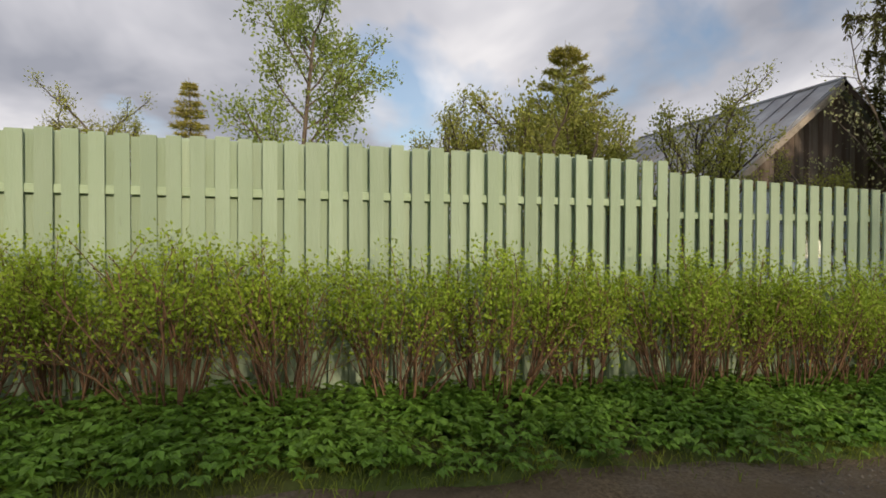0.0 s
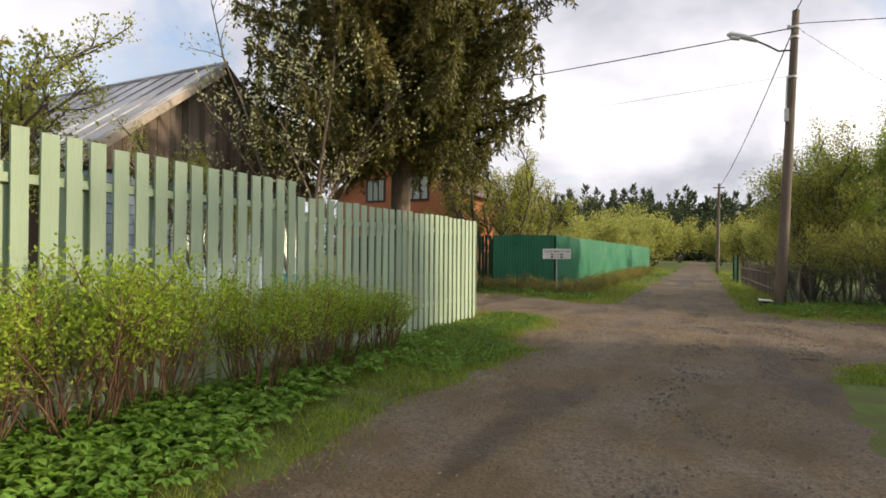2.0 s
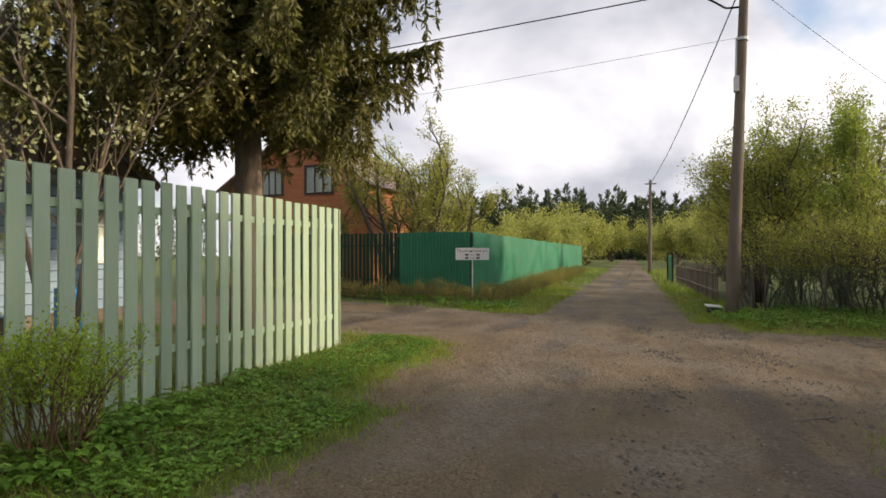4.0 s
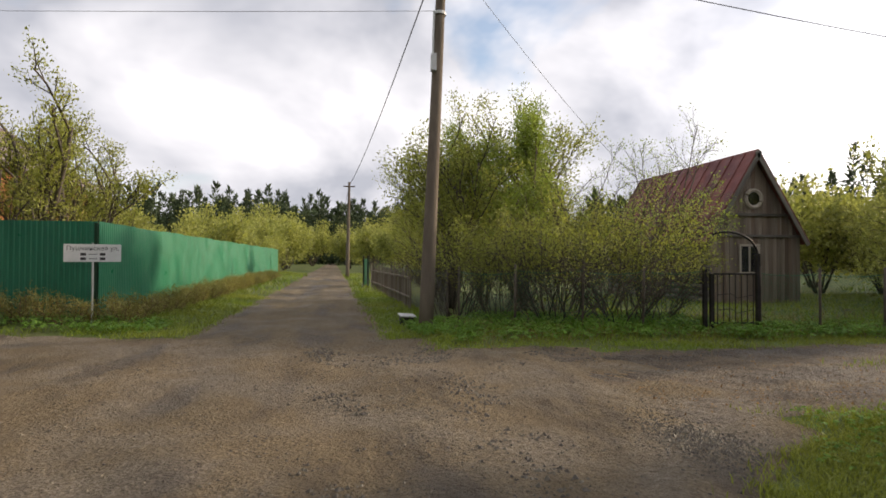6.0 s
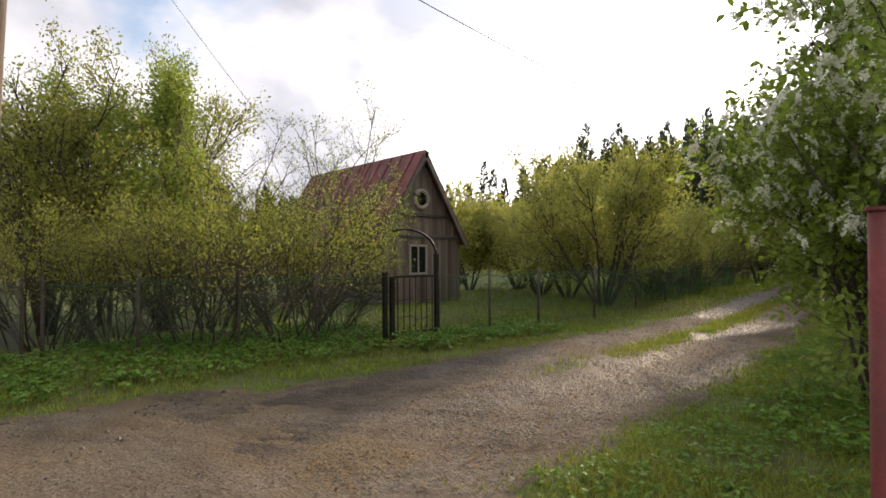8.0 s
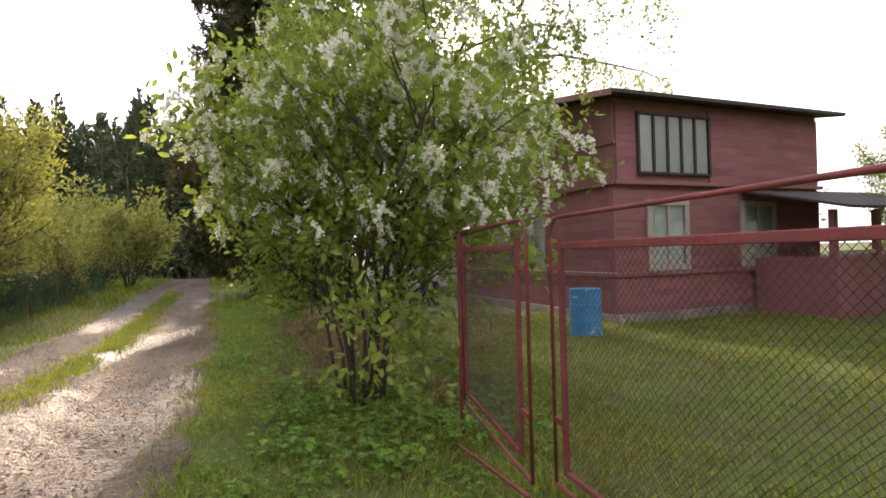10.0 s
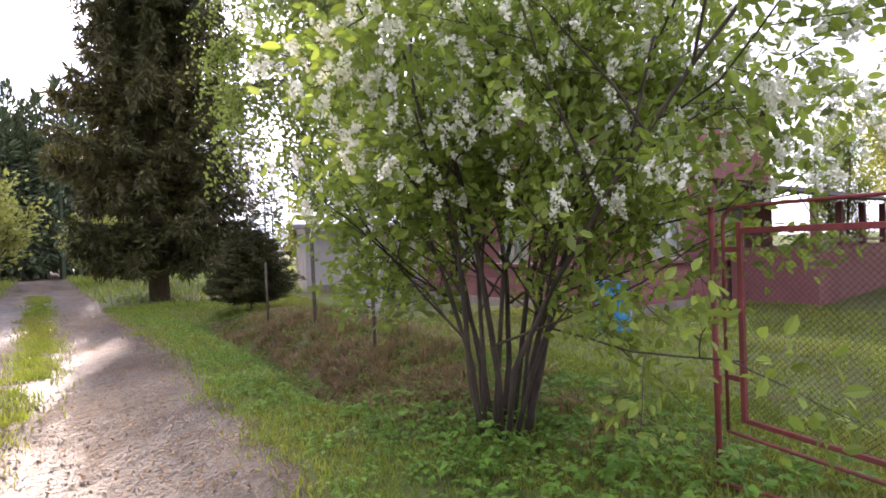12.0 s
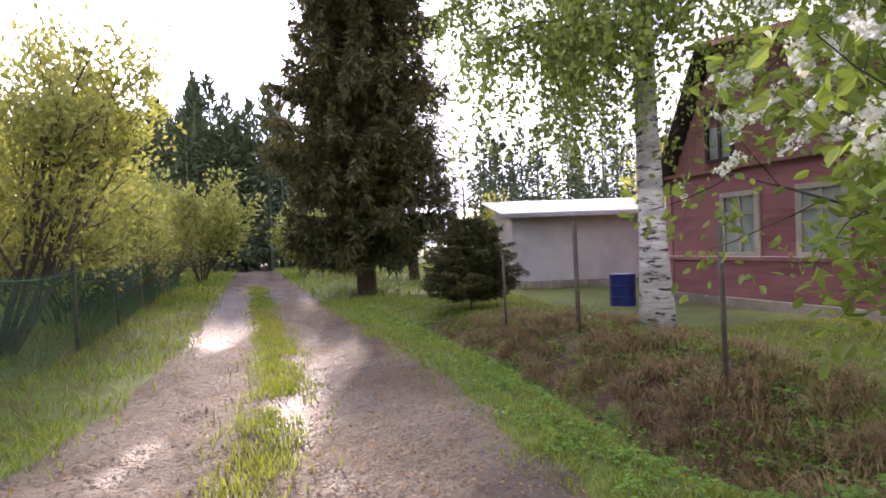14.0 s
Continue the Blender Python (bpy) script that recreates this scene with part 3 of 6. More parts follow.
def broadleaf(name, label, category, rng, stems, tall, thick, P, leaf_size, per_tip, leaf_mat, wood_mat, fan=0.35, aspect=0.55, hang=0.0, jitter=0.12, group="", m=None, crown="crown", base_r=0.12, bare=(0.0, 0.01), limb_mat=None, ovate=False):
    """A tree or shrub: one or several stems, limbs and twigs, and a crown of single leaves."""
    ob = thing(name, label, category, m, group)
    wood, tips = Geo(), []
    if limb_mat is not None:
        P = dict(P, limbs=Geo())
    for k in range(stems):
        a = 2 * np.pi * (k + rng.uniform(-0.3, 0.3)) / max(1, stems)
        f = fan * rng.uniform(0.5, 1.2) if stems > 1 else 0.03
        d = unit(np.array([math.cos(a) * f, math.sin(a) * f, 1.0]))
        b = np.array([math.cos(a), math.sin(a), 0]) * (base_r * rng.uniform(0.4, 1.0) if stems > 1 else 0)
        b[2] = -0.1
        grow(rng, wood, tips, b, d, tall * rng.uniform(0.75, 1.0) * 0.72, thick * rng.uniform(0.7, 1.1), 0, P)
    part("trunk" if stems == 1 else "branching", wood, wood_mat, ob, smooth=True)
    if limb_mat is not None:
        part("branching", P["limbs"], limb_mat, ob, smooth=True)
    pos = np.array([t[0] for t in tips])
    ax = np.array([t[1] for t in tips])
    keep = rng.uniform(size=len(pos)) < sm(bare[0], bare[1], pos[:, 2])
    pos, ax = pos[keep], ax[keep]
    if per_tip > 0:
        whole = int(per_tip)
        rep = np.full(len(pos), whole) + (rng.uniform(size=len(pos)) < per_tip - whole)
        pp, aa = np.repeat(pos, rep, 0), np.repeat(ax, rep, 0)
        lv = Geo().leaves(pp + rng.normal(size=pp.shape) * jitter, leaf_size, rng, aspect, hang, axis=aa * 0.6 if hang == 0 else None, ovate=ovate)
        part(crown, lv, leaf_mat, ob)
    return ob, pos, ax


def conifer(name, label, rng, tall, radius, low, whorls, per, sprays, leaf_mat, droop=0.5, spray=0.4, group="", m=None, trunk_r=None, taper=0.85, thin=0.16, curtain=0.06, wide=0.2, ragged=0.8, skew=0.0, inner=0.18, dangle=(0.1, 1.5), tassels=0):
    """Trunk, whorls of drooping boughs and hanging sprays of needles."""
    ob = thing(name, label, "spruce tree" if "spruce" in name else "conifer", m, group)
    wood, needles = Geo(), Geo()
    tr = trunk_r or tall * 0.014
    z = np.linspace(-0.2, tall, 9)
    wood.tube(np.stack([0.05 * np.sin(z), 0.05 * np.cos(z * 0.7), z], 1), np.linspace(tr * 1.15, 0.01, 9), 9)
    pos, ax, sz = [], [], []
    for w in range(whorls):
        f = (w + rng.uniform(0, 0.6)) / whorls
        z0 = low + (tall - low) * f
        reach = radius * (1 - f) ** taper * rng.uniform(ragged, 1.14) + 0.12
        a0 = rng.uniform(0, 6.28)
        for k in range(per if not tassels else 0):
            a = a0 + 2 * np.pi * (k + rng.uniform(-0.25, 0.25)) / per
            rr = reach * rng.uniform(0.65, 1.15) * (1 - skew * math.cos(a)) * (0.72 + 0.28 * min(1.0, 6 * f))
            t = np.linspace(0, 1, 6)
            zz = z0 + rr * (0.18 * t - droop * t ** 1.7 + droop * 0.45 * t ** 4)
            pts = np.stack([np.cos(a) * rr * t, np.sin(a) * rr * t, zz], 1)
            wood.tube(pts, np.linspace(0.012 + 0.011 * rr, 0.004, 6), 3, cap=False)
            n = max(4, int(sprays * (0.35 + rr / radius)))
            s = rng.uniform(inner, 1.02, n) ** 0.8
            i = np.clip((s * 5).astype(int), 0, 4)
            c = pts[i] + (pts[i + 1] - pts[i]) * (s * 5 - i)[:, None]
            side = np.array([-np.sin(a), np.cos(a), 0])
            off = rng.normal(size=n) * wide * rr * (1.15 - s)
            c = c + side * off[:, None]
            c[:, 2] -= np.abs(off) * 0.25 + rng.uniform(0, 1, n) ** 2 * curtain
            o = np.array([np.cos(a), np.sin(a), 0]) * 0.55 + side * np.sign(off)[:, None] * rng.uniform(0.1, 0.9, n)[:, None]
            o[:, 2] -= rng.uniform(dangle[0], dangle[1], n) * droop * 1.6
            pos.append(c)
            ax.append(o)
        for k in range(per if tassels else 0):
            a = a0 + 2 * np.pi * (k + rng.uniform(-0.3, 0.3)) / per
            rr = reach * rng.uniform(0.6, 1.12) * (1 - skew * math.cos(a)) * (0.82 + 0.18 * min(1.0, 7 * f))
            t = np.linspace(0, 1, 8)
            zz = z0 + rr * (0.12 * t - droop * t ** 1.4 + droop * 0.75 * t ** 3.5)
            bend = rng.uniform(-0.15, 0.15)
            pts = np.stack([np.cos(a + bend * t) * rr * t, np.sin(a + bend * t) * rr * t, zz], 1)
            wood.tube(pts, np.linspace(0.014 + 0.011 * rr, 0.005, 8), 4, cap=False)
            out = np.array([np.cos(a), np.sin(a), 0.0])
            side = np.array([-np.sin(a), np.cos(a), 0.0])
            m_n = max(3, int(tassels * rr / radius))
            for j in range(m_n):
                s = 0.12 + 0.9 * (j + rng.uniform(0, 1)) / m_n
                i = min(6, int(s * 7))
                c = pts[i] + (pts[i + 1] - pts[i]) * min(1.05, s * 7 - i)
                sg = 1 if j % 2 else -1
                reach_s = rng.uniform(0.12, 0.42) * (1.25 - 0.8 * s) * min(1.0, rr / 1.5)
                fall = rng.uniform(0.3, 1.0) * curtain * (0.5 + 0.6 * min(1, s)) * min(1.0, rr / 1.5)
                u = np.linspace(0, 1, 5)
                line = c + side * (sg * reach_s * u ** 0.7)[:, None] + out * (0.3 * reach_s * u)[:, None]
                line[:, 2] -= fall * u ** 1.5
                wood.tube(line, np.linspace(0.006, 0.002, 5), 3, cap=False)
                n = int(sprays * (0.35 + fall + reach_s))
                q = rng.uniform(0.0, 1.02, n)
                ii = np.clip((q * 4).astype(int), 0, 3)
                dv = line[ii + 1] - line[ii]
                pos.append(line[ii] + dv * (q * 4 - ii)[:, None] + rng.normal(size=(n, 3)) * 0.018)
                dv = dv / (np.linalg.norm(dv, axis=1)[:, None] + 1e-9)
                ax.append(dv * 0.8 + rng.normal(size=(n, 3)) * np.array([0.42, 0.42, 0.22]))
            n = int(sprays * 2.2 * rr)
            q = rng.uniform(0.1, 1.0, n)
            ii = np.clip((q * 7).astype(int), 0, 6)
            pos.append(pts[ii] + (pts[ii + 1] - pts[ii]) * (q * 7 - ii)[:, None])
            ax.append(out * 0.7 + side * rng.uniform(-0.9, 0.9, n)[:, None] + np.array([0, 0, 0.1]))
    pos, ax = np.concatenate(pos), np.concatenate(ax)
    ax /= np.linalg.norm(ax, axis=1)[:, None] + 1e-9
    needles.leaves(pos, spray, rng, thin, 0, 0.5, axis=ax)
    part("trunk", wood, M_BARK, ob, smooth=True)
    part("needles", needles, leaf_mat, ob)
    return ob


def at_ground(x, y, rz=0, s=1.0, dz=0.0):
    return pose(x, y, float(height(x, y)) + dz, 0, 0, rz) @ Matrix.Scale(s, 4)


def place(ob, x, y, rz=0, s=1.0):
    """A copy of a plant elsewhere, turned and resized."""
    c = copy_thing(ob, pose(x, y, float(height(x, y)), 0, 0, rz))
    c.scale = (s, s, s * (1 + 0.06 * math.sin(x * 7 + y * 3)))
    return c

# ---- board fence along the road ----
FENCE_Y = 4.69


def fence_top(x):
    if x < 2.72:
        return 2.51 - 0.004 * max(0, x)
    if x < 7.92:
        return 2.37 - 0.037 * min(4.0, max(0, x - 2.7)) + 0.02 * max(0, x - 6.7)
    return 2.08


def board_mesh(name, w, h, material, thick=0.022):
    return Geo().box(-w / 2, 0, 0, w / 2, thick, h, 0.004).mesh(name, material)


def board_fence():
    rng = random.Random(4)
    for x0, x1 in ((-6.6, 2.72), (2.74, 7.90), (7.92, 13.28)):
        f = thing("board_fence", "pale green painted wooden board fence behind a hedge" if x0 < 7 else "pale green board fence section, open-gapped, in sunlight", "fence", pose((x0 + x1) / 2, FENCE_Y, 0), "green board fence sections")
        mid = (x0 + x1) / 2
        tops = {}
        rails = (0.68, 2.05) if x0 < 2 else (0.6, 1.93) if x0 < 7 else (0.55, 1.82)
        for rz in rails:
            part("rail", Geo().box(x0 - mid, 0.0, rz - 0.035, x1 - mid, 0.045, rz + 0.035, 0.004), M_FENCE_RAIL, f)
        k = 0
        x = x1 - 0.06
        while x > x0 + 0.03:
            top = fence_top(x) + rng.uniform(-0.012, 0.012)
            base = float(height(x, FENCE_Y)) - 0.03
            w = rng.choice((0.115, 0.12, 0.125))
            key = (w, round(top - base, 2))
            if key not in tops:
                tops[key] = board_mesh("board", w, key[1], M_FENCE)
            part("board", tops[key], None, f, m=pose(x - mid, -0.026, base, 0, rng.uniform(-0.25, 0.25), rng.uniform(-1, 1)))
            if x < 3.6 and x - 0.095 > x0:
                key = (0.10, round(top - base - 0.01, 2))
                if key not in tops:
                    tops[key] = board_mesh("board", 0.10, key[1], M_FENCE)
                part("board", tops[key], None, f, m=pose(x - 0.095 - mid, 0.047, base, 0, rng.uniform(-0.25, 0.25), 0))
            elif x < 7.9 and k % 3 == 0 and x - 0.095 > x0:
                key = (0.10, round(top - base - 0.25, 2))
                if key not in tops:
                    tops[key] = board_mesh("board", 0.10, key[1], M_FENCE)
                part("board", tops[key], None, f, m=pose(x - 0.095 - mid, 0.047, base, 0, rng.uniform(-0.4, 0.4), 0))
            x -= 0.186
            k += 1
        for px in np.arange(x0 + 0.4, x1, 2.3):
            part("post", Geo().box(px - mid - 0.04, 0.072, -0.1, px - mid + 0.04, 0.152, rails[1] + 0.1, 0.006), M_FENCE_RAIL, f)
    end = thing("fence_end_post", "pale green board closing the end of the fence", "fence post", pose(13.30, FENCE_Y, 0))
    part("post", Geo().box(0, -0.03, 0, 0.022, 0.09, 2.07, 0.004), M_FENCE, end)


board_fence()


# ---- houses ----
def gable_wall(parent, half, base, eave, peak, board, material, name="plank", drop=0.0, seed=1, thick=0.025):
    """Upright planks across a gable that faces -y, centred on x = 0."""
    rng = random.Random(seed)
    n = int(round(2 * half / board))
    for i in range(n):
        xa, xb = -half + i * board, -half + (i + 1) * board - 0.008
        za = eave + (peak - eave) * (1 - abs(xa) / half) if peak > eave else eave
        zb = eave + (peak - eave) * (1 - abs(xb) / half) if peak > eave else eave
        t = rng.uniform(0, 0.012)
        g = Geo()
        y0, y1 = -thick - t, 0.0
        v = [(xa, y0, base), (xb, y0, base), (xb, y0, zb), (xa, y0, za), (xa, y1, base), (xb, y1, base), (xb, y1, zb), (xa, y1, za)]
        g.add(v, [(0, 1, 2, 3), (5, 4, 7, 6), (4, 0, 3, 7), (1, 5, 6, 2), (3, 2, 6, 7), (4, 5, 1, 0)])
        part(name, g, material, parent)


def seam_roof(parent, name, length, run, rise, z, over, step, material, side, y0=0.0):
    """One slope of a sheet roof whose ridge runs along +y from y0, with standing seams."""
    slope = math.hypot(run, rise)
    r = part(name, Geo().box(-0.02, y0 - over, -0.02, slope + over, y0 + length + over, 0.02), material, parent,
             m=Matrix.Translation((0, 0, z)) @ (Matrix.Rotation(math.atan2(rise, run), 4, "Y") if side > 0 else Matrix.Rotation(math.pi, 4, "Z") @ Matrix.Translation((0, -2 * y0 - length, 0)) @ Matrix.Rotation(math.atan2(rise, run), 4, "Y")))
    seam = Geo().box(0, -0.012, 0.018, slope + over, 0.012, 0.045).mesh("seam", material)
    y = y0 - over + 0.01
    while y < y0 + length + over:
        part("seam", seam, None, r, m=Matrix.Translation((0, y, 0)))
        y += step
    return r


def window_unit(parent, w, h, frame_mat, m, bars=(0.5,), cross=(), casing=0.08, pane_mat=None, curtain=True, depth=0.05):
    """A window that faces -y: casing, panes, bars, and a curtain or painted dark plate behind."""
    wn = part("window", Geo().box(-w / 2, 0.0, 0, w / 2, 0.03, h), M_CURTAIN if curtain else M_DARK, parent, m=m)
    g = Geo()
    g.box(-w / 2 - casing, -depth, -casing, w / 2 + casing, -0.005, 0, 0.006)
    g.box(-w / 2 - casing, -depth, h, w / 2 + casing, -0.005, h + casing, 0.006)
    g.box(-w / 2 - casing, -depth, 0.001, -w / 2, -0.005, h - 0.001, 0.006)
    g.box(w / 2, -depth, 0.001, w / 2 + casing, -0.005, h - 0.001, 0.006)
    part("window_frame", g, frame_mat, wn)
    for b in bars:
        part("glazing_bar", Geo().box(-w / 2 + w * b - 0.025, -depth + 0.01, 0.002, -w / 2 + w * b + 0.025, -0.012, h - 0.002, 0.004), frame_mat, wn)
    for c in cross:
        part("glazing_bar", Geo().box(-w / 2 + 0.002, -depth + 0.008, h * c - 0.025, w / 2 - 0.002, -0.014, h * c + 0.025, 0.004), frame_mat, wn)
    p = part("pane", Geo().box(-w / 2, -0.022, 0, w / 2, -0.018, h), glass("window_glass"), wn)
    p.visible_shadow = False
    return wn


def shed_house():
    """Old plank-gabled house with a sheet roof behind the fence."""
    h = thing("old_house", "old house with grey plank gable and galvanised sheet roof", "house", pose(11.75, 10.35, 0.1))
    half, eave, peak, deep = 3.2, 2.95, 5.45, 7.5
    part("wall", Geo().box(-half + 0.3, 0.1, 0, half - 0.3, deep, eave + 0.1), M_OLDWOOD, h)
    g = Geo()
    g.add([(-half, 0.02, eave), (half, 0.02, eave), (0, 0.02, peak - 0.05), (-half, deep, eave), (half, deep, eave), (0, deep, peak - 0.05)], [(0, 1, 2), (5, 4, 3)])
    part("gable", g, M_OLDWOOD, h)
    gable_wall(h, half, eave - 0.05, eave, peak - 0.08, 0.145, M_OLDWOOD, seed=3)
    n = 14
    for i in range(n):
        z0 = 0.3 + i * 0.19
        part("plank", Geo().box(-half + 0.28, 0.055, z0, half - 0.28, 0.095, z0 + 0.18, 0.006), M_BLUEWALL, h)
    for s in (1, -1):
        seam_roof(h, "roof", deep, half, peak - eave, peak, 0.32, 0.62, M_ROOF_GREY, s)
        ang = math.atan2(peak - eave, half)
        slope = math.hypot(half, peak - eave) + 0.3
        part("bargeboard", Geo().box(0, -0.36, -0.16, slope, -0.325, -0.01, 0.006), M_TRIM if s < 0 else M_OLDWOOD, h,
             m=Matrix.Translation((0, 0, peak)) @ (Matrix.Rotation(ang, 4, "Y") if s > 0 else Matrix.Scale(-1, 4, (1, 0, 0)) @ Matrix.Rotation(ang, 4, "Y")))
    part("eave_board", Geo().box(-half - 0.05, -0.10, eave - 0.14, half + 0.05, -0.03, eave - 0.03, 0.006), M_OLDWOOD, h)
    part("ridge_cap", Geo().tube([(0, -0.33, peak + 0.04), (0, deep + 0.3, peak + 0.04)], 0.05, 8), M_ROOF_GREY, h)
    window_unit(h, 0.8, 1.0, M_WHITE, pose(2.25, 0.05, 1.25), (0.5,), (0.65,))
    window_unit(h, 0.8, 1.0, M_WHITE, pose(-0.6, 0.05, 1.25), (0.5,), (0.65,))


shed_house()


def orange_house():
    """Two-storey house with board siding and a brown metal roof."""
    h = thing("siding_house", "two-storey house with orange-brown siding and brown metal roof", "house", pose(26.1, 14.3, 0, 0, 0, -90))
    half, eave, peak, deep = 3.35, 4.35, 6.55, 8.5
    part("wall", Geo().box(-half + 0.03, 0.03, 0, half - 0.03, deep - 0.03, eave), M_ORANGE, h)
    gg = Geo()
    gg.add([(-half, 0.03, eave), (half, 0.03, eave), (0, 0.03, peak)], [(0, 1, 2)])
    part("gable", gg, M_ORANGE, h)
    z = 0.4
    while z < peak - 0.2:
        w = half if z < eave else half * (peak - z - 0.16) / (peak - eave)
        part("siding_board", Geo().box(-w, -0.02, z, w, 0.025, z + 0.185, 0.006), M_ORANGE, h)
        if z + 0.19 < eave:
            part("siding_board", Geo().box(half - 0.025, 0.03, z, half + 0.02, deep, z + 0.185, 0.006), M_ORANGE, h)
        z += 0.19
    for s in (1, -1):
        seam_roof(h, "roof", deep, half, peak - eave, peak + 0.08, 0.5, 0.45, M_ROOF_BROWN, s)
    for x, z, w, hh in ((-1.15, 4.0, 0.95, 1.0), (1.15, 4.0, 1.2, 1.05), (1.15, 1.9, 1.2, 1.05), (-1.15, 1.9, 1.1, 1.05)):
        window_unit(h, w, hh, M_DARKFRAME, pose(x, -0.021, z), (0.34, 0.67), (), 0.09)


orange_house()


def log_cabin():
    """Small grey cabin: planked front, log sides, a round gable window and a rust-red roof."""
    h = thing("cabin", "small weathered plank-clad cabin with a round gable window and rust-red roof", "house", pose(24.0, -11.45, 0.0, 0, 0, -90))
    half, eave, peak, deep = 1.55, 2.05, 4.55, 6.0
    part("wall", Geo().box(-half + 0.12, 0.12, 0, half - 0.12, deep, eave), M_OLDWOOD_H, h)
    for i in range(11):
        z = 0.1 + i * 0.185
        part("log", Geo().tube([(-half + 0.04, -0.1, z + 0.09), (-half + 0.04, deep, z + 0.09)], 0.098, 8), M_OLDWOOD_H, h, smooth=True)
    part("front_wall", Geo().box(-half, 0.02, 0.0, half, 0.12, eave, 0.005), M_OLDWOOD, h)
    gable_wall(h, half, 0.08, eave, eave, 0.13, M_OLDWOOD, seed=9)
    gg = Geo()
    gg.add([(-half, 0.04, eave), (half, 0.04, eave), (0, 0.04, peak - 0.05)], [(0, 1, 2)])
    part("gable", gg, M_OLDWOOD, h)
    gable_wall(h, half, eave + 0.02, eave, peak - 0.1, 0.125, M_OLDWOOD, seed=8)
    for z in (2.06, 2.68):
        w = half * (1 - max(0, z - eave) / (peak - eave))
        part("ledge", Geo().box(-w - 0.05, -0.09, z - 0.04, w + 0.05, -0.04, z + 0.04, 0.006), M_OLDWOOD_H, h)
    ring = Geo()
    a = np.linspace(0, 2 * np.pi, 25)
    ring.tube(np.stack([0.25 * np.cos(a), 0 * a, 0.25 * np.sin(a)], 1), 0.06, 6, cap=False)
    w = part("window", Geo().tube([(0, -0.05, 3.15), (0, -0.035, 3.15)], 0.25, 20), M_DARK, h)
    part("window_frame", ring, M_TRIM, w, m=Matrix.Translation((0, -0.06, 3.15)))
    part("pane", Geo().tube([(0, -0.066, 3.15), (0, -0.062, 3.15)], 0.22, 20), glass("window_glass"), w)
    window_unit(h, 0.55, 0.75, M_TRIM, pose(-0.15, -0.045, 1.0), (0.5,), (), 0.06, curtain=False)
    for s in (1, -1):
        seam_roof(h, "roof", deep, half, peak - eave, peak, 0.26, 0.55, M_ROOF_RED, s)
        ang, slope = math.atan2(peak - eave, half), math.hypot(half, peak - eave) + 0.26
        part("bargeboard", Geo().box(0, -0.30, -0.14, slope, -0.265, -0.02, 0.006), M_OLDWOOD_H, h,
             m=Matrix.Translation((0, 0, peak)) @ (Matrix.Rotation(ang, 4, "Y") if s > 0 else Matrix.Scale(-1, 4, (1, 0, 0)) @ Matrix.Rotation(ang, 4, "Y")))


log_cabin()


